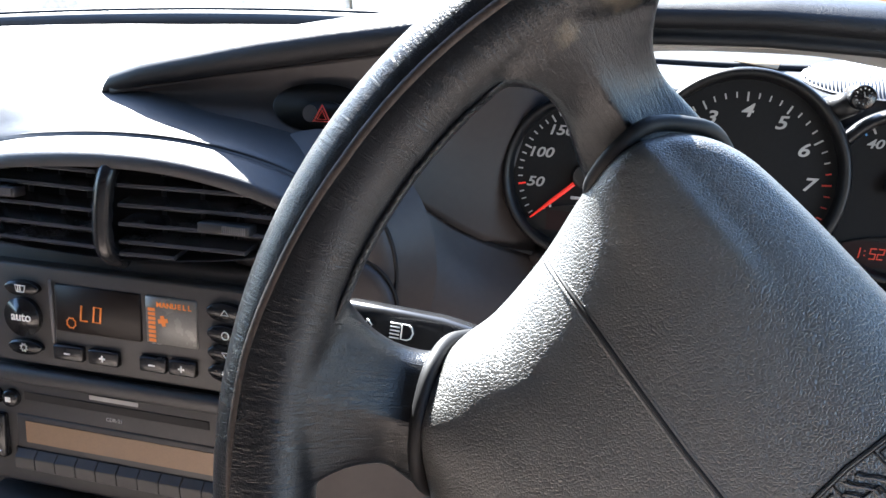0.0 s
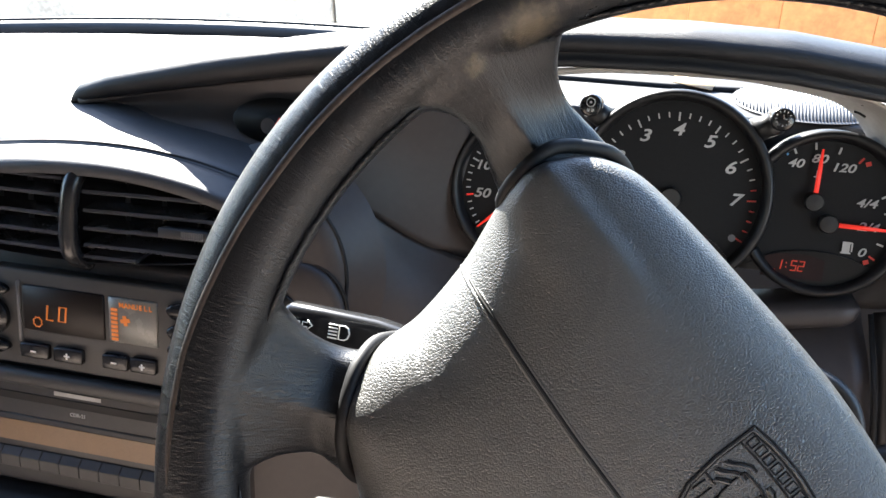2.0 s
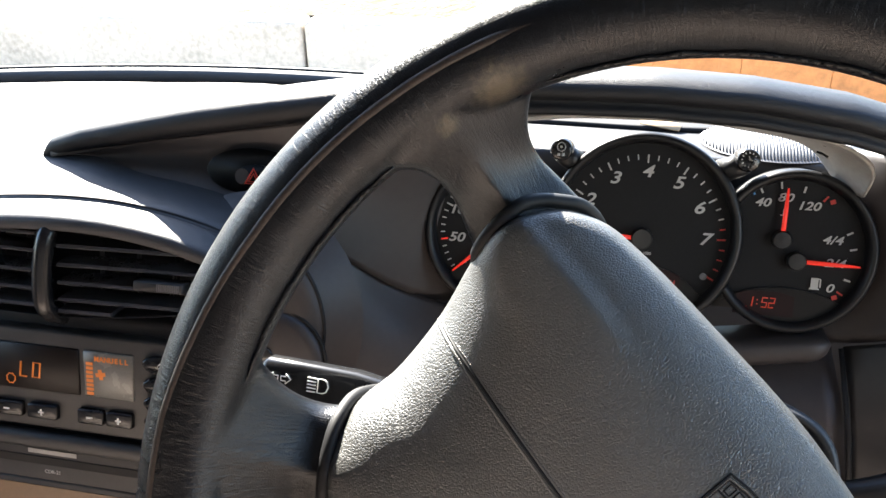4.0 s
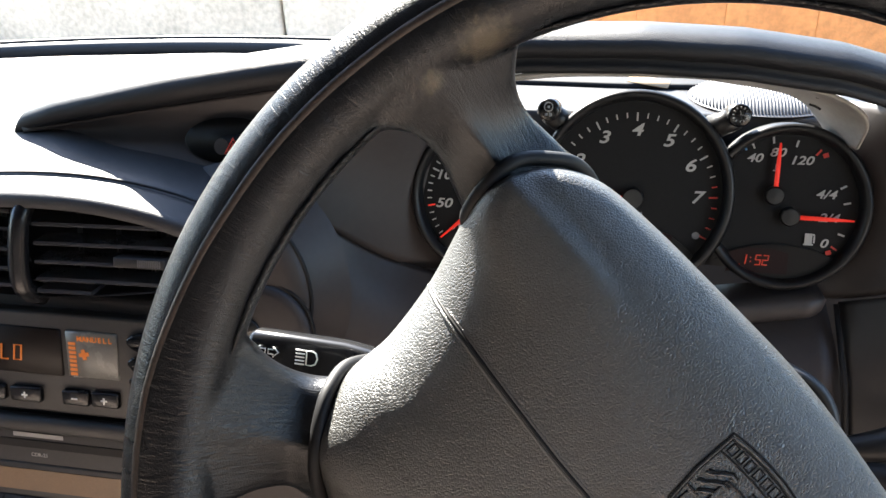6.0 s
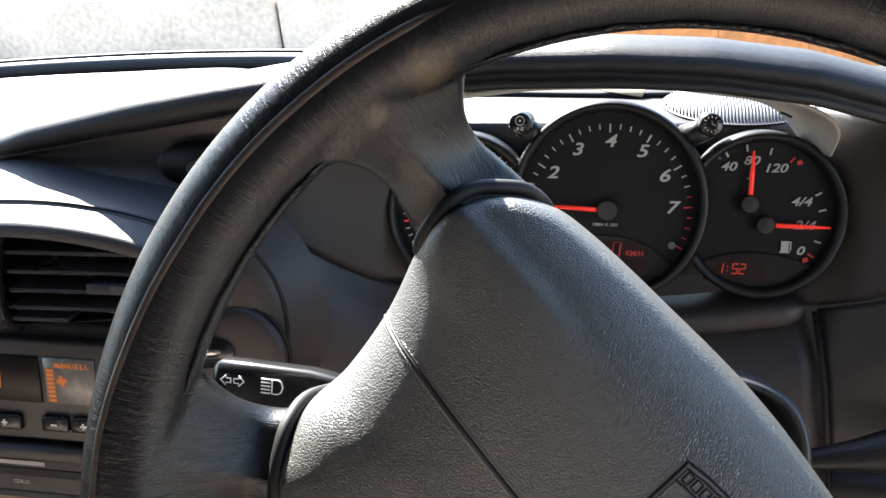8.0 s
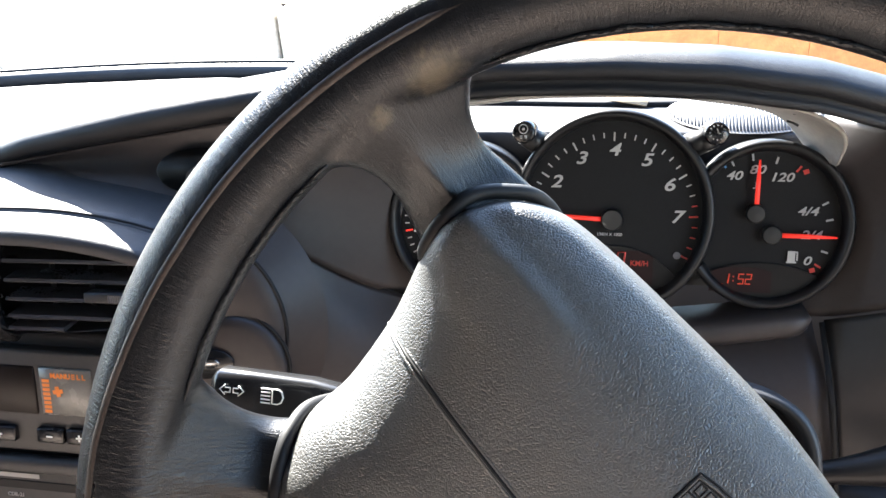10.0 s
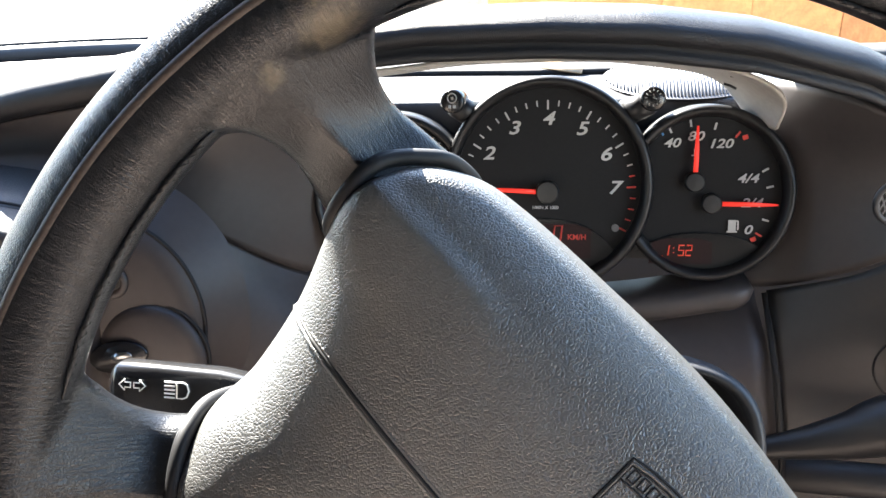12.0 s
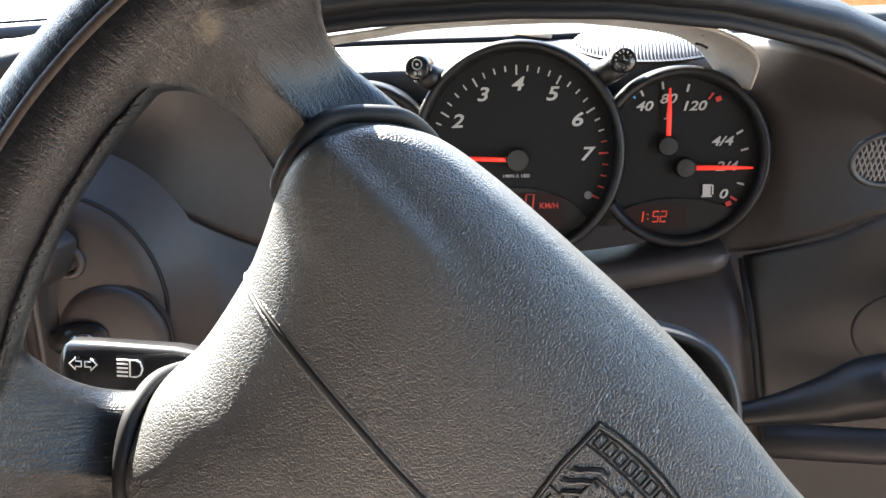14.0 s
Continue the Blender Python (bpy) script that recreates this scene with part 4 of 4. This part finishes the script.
# ---- column, stalks and switches ----
COLUMN = leaned((0.019, 0.4195, 0.829), 30)
column = thing("steering_column", "dark plastic steering column shroud", "steering column", m=COLUMN)
rows = []
for z, q in [(-0.27, 0.50), (-0.16, 0.62), (-0.145, 0.90), (-0.132, 0.99), (-0.113, 0.995), (-0.109, 0.975), (-0.1075, 0.945), (-0.109, 0.915), (-0.114, 0.900), (-0.150, 0.88), (-0.152, 0.60)]:
    rows.append([(0.008 + 0.0625 * q * math.copysign(abs(math.cos(a)) ** 0.6, math.cos(a)), -0.005 + 0.0465 * q * math.copysign(abs(math.sin(a)) ** 0.6, math.sin(a)), z) for a in [2 * math.pi * k / 64 for k in range(64)]])
part("shroud", grid(rows, False, True, caps=True), DARK, column)
part("hub", revolve([(0.036, -0.06), (0.036, -0.149), (0.030, -0.15)], 40), BLACK, column)


def stalk_body(length, h0, h1, depth):
    """A flattened lever from its tip at x = 0 along +x."""
    rows = []
    for s, h, d in [(0.0, 0.75, 0.6), (0.0015, 0.9, 0.8), (0.004, 1.0, 1.0), (0.02, 1.0, 1.0), (0.045, 0.98, 1.0), (0.062, 0.82, 0.95), (0.075, 0.62, 0.8), (length, 0.55, 0.7)]:
        hh = h0 * h
        rows.append([(s, hh * math.copysign(abs(math.sin(a)) ** 0.55, math.sin(a)) - (h0 - hh) * 0.15, depth * d * math.copysign(abs(math.cos(a)) ** 0.55, math.cos(a))) for a in [2 * math.pi * k / 40 for k in range(40)]])
    return grid(rows, False, True, caps=True)


def build_stalks():
    m = leaned((-0.1715, 0.503, 0.8125), 26) @ pose(0, 0, 0, 0, 0, -3)
    stalk = thing("indicator_stalk", "gloss black indicator stalk with white arrow and headlamp symbols", "stalk", m=m)
    part("lever", moved(stalk_body(0.13, 0.0130, 0.010, 0.0075), at(0.0042, -0.0010)), GLOSS, stalk)
    z = 0.0080
    for sx, x in ((-1, 0.0126), (1, 0.0180)):
        out = [(-0.0027, 0), (-0.0003, 0.0022), (-0.0003, 0.0010), (0.0020, 0.0010), (0.0020, -0.0010), (-0.0003, -0.0010), (-0.0003, -0.0022)]
        part("arrow_symbol", tube([(x - sx * px, py + 0.0041, z) for px, py in out], 0.00030, 6, True), PRINT, stalk)
    lamp = [tube([(0.0345, 0.0066, z), (0.0345, 0.0004, z), (0.0370, 0.0004, z), (0.0386, 0.0012, z), (0.0394, 0.0035, z), (0.0386, 0.0058, z), (0.0370, 0.0066, z)], 0.00034, 6, True)]
    for k in range(5):
        lamp.append(box(0.0042, 0.0006, 0.0004, at(0.0316, 0.0065 - 0.0015 * k, z)))
    part("lamp_symbol", moved(joined(*lamp), at(-0.0010, 0)), PRINT, stalk)

    m = leaned((-0.151, 0.468, 0.7255), 30) @ pose(0, 0, 0, 0, 0, 4)
    cruise = thing("cruise_stalk", "dark plastic cruise control stalk with pale symbols", "stalk", m=m)
    part("lever", stalk_body(0.13, 0.0125, 0.010, 0.0085), CHARCOAL, cruise)
    part("lever_face", prism([(0.003, -0.0105), (0.04, -0.0105), (0.044, 0.0), (0.038, 0.0072), (0.003, 0.0072)], 0.0006, at(0, 0, 0.0082)), GLOSS, cruise, smooth=False)
    part("marking", lettering("set", 0.0072, at(0.0085, 0.0040, 0.009)), GREYPRINT, cruise, smooth=False)
    part("marking", lettering("funct", 0.0072, at(0.030, -0.0065, 0.009)), GREYPRINT, cruise, smooth=False)
    part("marking", tube([(0.024, 0.001, 0.009), (0.030, 0.001, 0.009), (0.027, 0.0055, 0.009)], 0.0004, 6, True), GREYPRINT, cruise)
    part("marking", box(0.006, 0.0016, 0.0004, at(0.0165, 0.0005, 0.009)), GREYPRINT, cruise, smooth=False)

    wiper = thing("wiper_stalk", "dark tapered wiper stalk behind the wheel", "stalk")
    part("lever", tube(spline([(0.081, 0.597, 0.700), (0.1196, 0.592, 0.7125), (0.147, 0.590, 0.7222), (0.1746, 0.588, 0.7345), (0.257, 0.58, 0.7555)], 20), [0.006 + 0.0085 * min(1, max(0, k - 4) / 9) for k in range(20)], 16, flat=0.8), BEZEL, wiper)
    part("collar", tube([(0.090, 0.596, 0.703), (0.104, 0.594, 0.7075)], 0.0105, 18), RUBBER, wiper)


build_stalks()


def build_ignition():
    m = leaned((-0.229, 0.609, 0.768), 14)
    ign = thing("ignition_switch", "round dark switch surround with a gloss black key slot", "ignition switch", m=m)
    ring = [2 * math.pi * k / 64 for k in range(64)]
    part("surround", grid([[(0.048 * s * math.cos(a), 0.055 * s * math.sin(a), z) for a in ring] for s, z in [(1.40, -0.022), (1.12, -0.0065), (1.03, -0.0015), (1.0, 0.0), (0.96, 0.0025), (0.8, 0.005), (0.4, 0.0065), (0.01, 0.007)]], False, True), PANEL, ign)
    part("surround_groove", tube([(0.0495 * math.cos(a), 0.0565 * math.sin(a), -0.0015) for a in ring], 0.0012, 6, True), RUBBER, ign)
    part("escutcheon", grid([[(0.0215 + 0.030 * s * math.cos(a), -0.018 + 0.0300 * s * math.sin(a), z) for a in ring] for s, z in [(1.0, 0.0), (0.99, 0.006), (0.95, 0.0085), (0.8, 0.0100), (0.4, 0.0115), (0.01, 0.012)]], False, True), PANEL, ign)
    part("escutcheon_groove", tube([(0.0215 + 0.0310 * math.cos(a), -0.018 + 0.0310 * math.sin(a), 0.0045) for a in ring], 0.0010, 6, True), RUBBER, ign)
    slot = part("key_slot", prism(ellipse(0.0170, 0.0088, 40), 0.005, at(0.0055, -0.0155, 0.0085, 9), 0.0012), GLOSS, ign, "gloss black oval key slot")
    part("key_slot_chrome", prism(ellipse(0.0062, 0.0028, 24), 0.0010, at(0.008, -0.0148, 0.0135, 9)), CHROME, slot)
    part("knob_ring", tube([(0.003 + 0.0085 * math.cos(a), 0.0245 + 0.0075 * math.sin(a), 0.0065) for a in ring], 0.0022, 8, True), PANEL, ign)
    part("knob", revolve([(0.0, 0.0068), (0.005, 0.0066), (0.0066, 0.005)], 24, at(0.003, 0.0245)), RUBBER, ign)


build_ignition()


def build_hazard():
    m = leaned((-0.2350, 0.6585, 0.8418), 22)
    hz = thing("hazard_switch", "black oval hazard switch with a red warning triangle", "switch", m=m)
    part("oval_trim", prism(ellipse(0.0315, 0.0140, 48), 0.003, at(0.002, 0.0037, 0.001), 0.001), BLACK, hz)
    part("rocker", prism(ellipse(0.0135, 0.0075, 40), 0.003, at(0.004, 0.0005, 0.003), 0.001), BLACK, hz)
    part("rocker_plate", prism(ellipse(0.0045, 0.0048, 24), 0.0006, at(-0.0048, 0.0005, 0.0060)), CHARCOAL, hz, smooth=False)
    tri = joined(tube([(-0.005, -0.0042, 0.0072), (0.005, -0.0042, 0.0072), (0, 0.005, 0.0072)], 0.0008, 6, True), tube([(-0.0028, -0.003, 0.0072), (0.0028, -0.003, 0.0072), (0, 0.002, 0.0072)], 0.0006, 6, True))
    part("triangle", moved(tri, at(0.0028, 0.0006)), DULL_RED, hz)


build_hazard()

# ---- centre air vent ----
VENT = leaned((-0.350, 0.5920, 0.8010), 18)


def build_vent():
    v = thing("air_vent", "wide oval black centre air vent with slats and divider", "air vent", m=VENT)
    outline = spline([(x, y, 0) for x, y in ((-0.125, -0.004), (-0.10, 0.011), (-0.07, 0.0195), (-0.04, 0.0255), (0, 0.0295), (0.04, 0.0315), (0.07, 0.0300), (0.10, 0.0225), (0.121, 0.0125), (0.123, 0.004),
                                             (0.114, -0.0095), (0.09, -0.0175), (0.06, -0.0220), (0.03, -0.0250), (0, -0.0265), (-0.05, -0.0250), (-0.085, -0.0205), (-0.11, -0.0135))], 96, True)
    rows = [[p * s + Vector((0, 0, z)) for p in outline] for s, z in [(1.07, -0.016), (1.045, -0.004), (1.02, 0.0), (1.0, -0.001), (0.985, -0.004), (0.97, -0.05)]]
    part("frame", grid(rows, False, True), DARK, v)
    part("backing", prism([(p.x * 0.98, p.y * 0.98) for p in outline], 0.002, at(0, 0, -0.034)), VOID, v, smooth=False)

    def half_height(x, sign):
        ys = [p.y for p in outline if abs(p.x - x) < 0.006 and p.y * sign > -0.004]
        return (max(ys) if sign > 0 else min(ys)) if ys else 0.0

    for a, b, heights in ((-0.116, 0.000, (0.0232, 0.0130, 0.0010, -0.0103, -0.0205)), (0.014, 0.117, (0.0166, 0.0054, -0.0055, -0.0158, -0.0228))):
        for y in heights:
            xs = [x for x in np.linspace(a, b, 60) if half_height(x, 1) > y + 0.001 and half_height(x, -1) < y - 0.001]
            if len(xs) < 3:
                continue
            bow = [(x, y + (0.0012 if a > 0 else -0.0004) * (x - xs[0]) / 0.1 + 0.00025 * math.sin((x - a) / (b - a) * math.pi)) for x in np.linspace(xs[0], xs[-1], 12)]
            outline_yz = [(-0.0010, 0.0), (0.0, 0.0012), (0.0014, 0.0004), (0.0042, -0.0140), (0.0020, -0.0150)]
            part("slat", grid([[(x, yy + q, w) for q, w in outline_yz] for x, yy in bow], False, True, caps=True), SLAT, v, smooth=False)
    for x in [-0.105, -0.083, -0.061, -0.039, -0.02, 0.03, 0.055, 0.08, 0.102]:
        h0, h1 = half_height(x, -1), half_height(x, 1)
        part("vane", box(0.0009, h1 - h0, 0.004, at(x, (h0 + h1) / 2, -0.0205)), DARK, v, smooth=False)
    part("divider", tube(spline([(0.010, 0.031, -0.010), (0.009, 0.023, 0.002), (0.0065, 0.0, 0.004), (0.0065, -0.020, 0.002), (0.0085, -0.0275, -0.010)], 24), 0.0078, 14, flat=0.75), GLOSS, v, "rounded black divider")
    for x in (0.082, -0.066):
        tab = part("tab", box(0.031, 0.0060, 0.010, at(x, -0.0010 if x > 0 else 0.0078, 0.001), 0.001, 2), DARK, v)
        part("ribs", joined(*[box(0.0006, 0.0042, 0.0006, at(x + 0.0011 * q, -0.0010 if x > 0 else 0.0078, 0.0062)) for q in range(0, 13)]), GREYTRIM, tab, smooth=False)


build_vent()

# ---- centre console: climate control, radio, tray ----
CONSOLE = leaned((0, 0.578, 0.729), 16.4)
console = thing("centre_console", "dark plastic centre console housing", "console", m=CONSOLE)
part("fascia", joined(box(0.205, 0.32, 0.02, at(-0.350, -0.115, -0.0165), 0.004, 2)), DARK, console)
part("side_cheek", box(0.014, 0.34, 0.06, at(-0.2465, -0.12, -0.035), 0.005, 2), PANEL, console)
part("side_cheek", box(0.014, 0.34, 0.06, at(-0.4580, -0.12, -0.035), 0.005, 2), PANEL, console)
part("screw", revolve([(0, 0.001), (0.0016, 0.0006), (0.0018, -0.004)], 16, at(-0.346, 0.0430, 0.0)), WHITE, console)


def plus_minus(text, x, y, z):
    bms = [box(0.0040, 0.0010, 0.0003, at(x, y, z))]
    if text == "+":
        bms.append(box(0.0010, 0.0040, 0.0003, at(x, y, z)))
    return joined(*bms)


def build_climate():
    c = thing("climate_control", "black climate control unit with amber displays", "climate control", m=CONSOLE)
    part("body", box(0.184, 0.064, 0.014, at(-0.3500, 0.0035, -0.004), 0.002, 2), CHARCOAL, c)
    part("display", box(0.058, 0.0295, 0.003, at(-0.3562, 0.0112, 0.003), 0.0008, 1), LCD_DARK, c)
    part("side_strip", box(0.0022, 0.040, 0.003, at(-0.3882, 0.0080, 0.0035), 0.0008, 1), GREYTRIM, c)
    segments(c, AMBER, "LO", 0.0094, -0.3648, 0.0098, 0.0048, 1.84)
    part("sun_symbol", tube([on_ring(0.0028 + 0.0007 * (k % 2), k * 22.5, 0.0047, -0.3744, 0.0027) for k in range(16)], 0.0004, 6, True), AMBER, c)
    part("display", box(0.0335, 0.0292, 0.003, at(-0.3074, 0.0114, 0.003), 0.0008, 1), LCD_GREY, c)
    for k, letter in enumerate("MANUELL"):
        part("letter", lettering(letter, 0.0044, at(-0.3145 + 0.0033 * k, 0.0214, 0.0047)), AMBER, c, smooth=False)
    for k in range(8):
        part("fan_bar", box(0.0045, 0.0018, 0.0003, at(-0.3195, 0.0182 - 0.0027 * k, 0.0047)), AMBER, c, smooth=False)
    part("fan_symbol", joined(box(0.0064, 0.0024, 0.0003, at(-0.3122, 0.0118, 0.0047, 10)), box(0.0024, 0.0064, 0.0003, at(-0.3122, 0.0118, 0.0047, 10))), AMBER, c, smooth=False)

    def button(x, y, w, h, tilt=0.0):
        return part("button", box(w, h, 0.007, at(x, y, 0.0035, tilt), 0.0014, 2), GLOSS, c)

    for x, y, w, text in ((-0.3771, -0.0166, 0.0205, "-"), (-0.3528, -0.0164, 0.0205, "+"), (-0.3195, -0.0158, 0.0175, "-"), (-0.3001, -0.0155, 0.0175, "+")):
        b = button(x, y, w, 0.0095)
        part("mark", plus_minus(text, x, y, 0.0072), PRINT, b, smooth=False)
    for k, y in enumerate((0.0224, 0.0090, -0.0025, -0.0141)):
        b = part("button", prism(ellipse(0.0122, 0.0054, 32), 0.006, at(-0.2712, y, 0.001, -3), 0.0012), GLOSS, c)
        if k in (0, 2):
            s = 1 if k == 0 else -1
            pts = [(-0.2735, y - 0.0012 * s, 0.0073), (-0.2689, y - 0.0012 * s, 0.0073), (-0.2712, y + 0.0018 * s, 0.0073)]
        else:
            pts = [on_ring(0.0022, d, 0.0073, -0.2712, y) for d in range(0, 360, 30)]
        part("mark", tube(pts, 0.00035, 6, True), PRINT, b)
    b = part("button", prism(ellipse(0.0122, 0.0122, 40), 0.006, at(-0.4078, 0.0028, 0.001), 0.0015), GLOSS, c)
    part("mark", lettering("auto", 0.0078, at(-0.4078, 0.0030, 0.0073)), PRINT, b, smooth=False)
    b = part("button", prism(ellipse(0.0120, 0.0046, 32), 0.006, at(-0.4068, 0.0212, 0.001), 0.0012), GLOSS, c)
    part("mark", moved(joined(tube([(-0.4150, 0.0215, 0.0073), (-0.4080, 0.0215, 0.0073), (-0.4090, 0.0175, 0.0073), (-0.4140, 0.0175, 0.0073)], 0.0004, 6, True), box(0.0006, 0.004, 0.0003, at(-0.4115, 0.0195, 0.0073)), box(0.0006, 0.004, 0.0003, at(-0.4130, 0.0195, 0.0073))), at(0.0048, 0.0016)), PRINT, b)
    b = part("button", prism(ellipse(0.0120, 0.0046, 32), 0.006, at(-0.4076, -0.0165, 0.001), 0.0012), GLOSS, c)
    part("mark", tube([on_ring(0.0016 + 0.0012 * (k % 2), k * 22.5, 0.0073, -0.4076, -0.0165) for k in range(16)], 0.00035, 6, True), PRINT, b)


def build_radio():
    r = thing("car_radio", "black car radio with amber display and preset keys", "car radio", m=CONSOLE)
    part("body", box(0.184, 0.074, 0.016, at(-0.3535, -0.0745, -0.004), 0.002, 2), CHARCOAL, r)
    part("upper_lip", box(0.184, 0.010, 0.010, at(-0.3535, -0.0360, 0.0035), 0.003, 2), CHARCOAL, r)
    part("disc_slot", box(0.128, 0.0050, 0.001, at(-0.3486, -0.0500, 0.0042)), RUBBER, r, smooth=False)
    part("maker_bar", box(0.034, 0.0028, 0.0004, at(-0.3484, -0.0438, 0.0048), 0.0001, 1), GREYPRINT, r, "plain grey bar in place of a maker's mark", smooth=False)
    part("model_marking", lettering("CDR-21", 0.0034, at(-0.3491, -0.0572, 0.0042)), GREYPRINT, r, smooth=False)
    part("display_frame", box(0.150, 0.030, 0.003, at(-0.3450, -0.0780, 0.0035), 0.0012, 2), CHARCOAL, r)
    part("display", box(0.137, 0.0145, 0.002, at(-0.3444, -0.0742, 0.0045)), LCD_AMBER, r, "dull amber display strip", smooth=False)
    part("key_bed", box(0.150, 0.0122, 0.002, at(-0.3460, -0.0920, 0.0050)), RUBBER, r, smooth=False)
    for k in range(10):
        x = -0.4120 + k * 0.01462
        part("preset_key", prism([(-0.0065, 0.0), (-0.0065, 0.0060), (-0.0058, 0.0068), (0.0012, 0.0072), (0.0020, 0.0070), (0.0060, 0.0030), (0.0062, 0.0)], 0.0139, basis((x - 0.00695, -0.0920, 0.0030), (0, 1, 0), (0, 0, 1), (1, 0, 0)), 0.0004), CHARCOAL, r, smooth=False)
    for x, w in ((-0.4340, "ON"), (-0.4217, "")):
        b = part("knob", revolve([(0, 0.0085), (0.0048, 0.0082), (0.0058, 0.007), (0.006, 0.0)], 28, at(x, -0.0525)), GLOSS, r)
        part("mark", lettering("ON", 0.0052, at(x, -0.0525, 0.0088)) if w else box(0.004, 0.003, 0.0003, at(x, -0.0525, 0.0088)), PRINT, b, smooth=False)
    b = part("knob", revolve([(0, 0.0085), (0.0050, 0.0082), (0.006, 0.007), (0.0062, 0.0)], 28, at(-0.2699, -0.0506)), GLOSS, r)
    part("mark", box(0.006, 0.0016, 0.0003, at(-0.2699, -0.0506, 0.0088, 25)), PRINT, b, smooth=False)
    b = part("rocker", box(0.0105, 0.030, 0.008, at(-0.4318, -0.0788, 0.005), 0.002, 2), GLOSS, r)
    part("mark", joined(plus_minus("+", -0.4318, -0.0710, 0.0092), plus_minus("-", -0.4318, -0.0885, 0.0092)), PRINT, b, smooth=False)
    b = part("rocker", box(0.0070, 0.027, 0.008, at(-0.2655, -0.0780, 0.005), 0.002, 2), GLOSS, r)
    part("mark", box(0.003, 0.0015, 0.0003, at(-0.2655, -0.0780, 0.0092)), PRINT, b, smooth=False)


def build_tray():
    t = thing("cassette_tray", "dark ribbed storage tray below the radio", "storage tray", m=CONSOLE)
    part("front", box(0.190, 0.075, 0.030, at(-0.3510, -0.1560, 0.006), 0.004, 3), CHARCOAL, t)
    for k in range(3):
        part("rib", box(0.150, 0.0018, 0.002, at(-0.3350, -0.131 - 0.012 * k, 0.0212), 0.0005, 1), RUBBER, t, smooth=False)
    part("mark", box(0.006, 0.0022, 0.0004, at(-0.3930, -0.1370, 0.0215)), WHITE, t, smooth=False)


build_climate()
build_radio()
build_tray()

# ---- small details of the dashboard ----
def build_details():
    g = thing("side_vent", "small oval honeycomb grille in the instrument surround", "grille", m=leaned((0.174, 0.648, 0.8212), 6))
    part("ring", tube([(0.0155 * math.cos(a), 0.0125 * math.sin(a), 0.002) for a in [2 * math.pi * k / 40 for k in range(40)]], 0.0016, 8, True), DARK, g)
    part("backing", prism(ellipse(0.0155, 0.0125, 40), 0.002), RUBBER, g, smooth=False)
    bars = []
    for k in range(-6, 7):
        for s in (-35, 35):
            h = math.sqrt(max(0.0, 1 - (k * 0.0024 / 0.0150) ** 2)) * 0.011
            bars.append(box(0.0006, 2 * h, 0.0015, at(k * 0.0024, 0, 0.002, s * 0.6)))
    part("mesh", joined(*bars), GREYTRIM, g, smooth=False)

    sp = thing("dash_grille", "pale grey ribbed grille on the dash shelf", "grille")
    def dome(x, y):
        u, v = (x - 0.079) / 0.047, (y - 0.765) / 0.036
        return 0.8425 + 0.007 * max(0.0, 1 - u * u - v * v)

    part("panel", grid([[(0.079 + 0.047 * q * math.cos(a), 0.765 + 0.036 * q * math.sin(a), dome(0.079 + 0.047 * q * math.cos(a), 0.765 + 0.036 * q * math.sin(a)) + 0.0012) for a in [2 * math.pi * k / 48 for k in range(48)]]
                        for q in (0.02, 0.2, 0.4, 0.6, 0.8, 0.95, 1.0)], False, True), GREYTRIM, sp)
    for k in range(-23, 24):
        x = 0.079 + 0.00195 * k
        h = 0.034 * math.sqrt(max(0.0, 1 - (x - 0.079) ** 2 / 0.0455 ** 2))
        if h > 0.004:
            part("rib", tube([(x, 0.765 + h * q, dome(x, 0.765 + h * q) + 0.0014) for q in (-1, -0.6, -0.2, 0.2, 0.6, 1)], 0.0006, 6), GREYTRIM, sp)

    # dark sheet lying just above the back of the shelf
    rows = [[(x, y - 0.0012 * math.cos(40 * x), z + 0.0022 * min(1.0, k)) for x in np.linspace(-0.18, 0.060, 24)] for k, (y, z) in enumerate([(0.7800, 0.8405), (0.7806, 0.8424), (0.7860, 0.8418), (0.805, 0.8390), (0.835, 0.8342)])]
    tagged(thick(mesh_object("shelf_strip", grid(rows), RUBBER), 0.001, -1), "dark strip along the back of the dash shelf", "strip")
    tagged(mesh_object("paper_tag", box(0.027, 0.0008, 0.0075, pose(0.0075, 0.7815, 0.8462, -68, 4, -14), 0.0002, 1), TAG), "small beige paper tag on the dash shelf", "tag")


build_details()
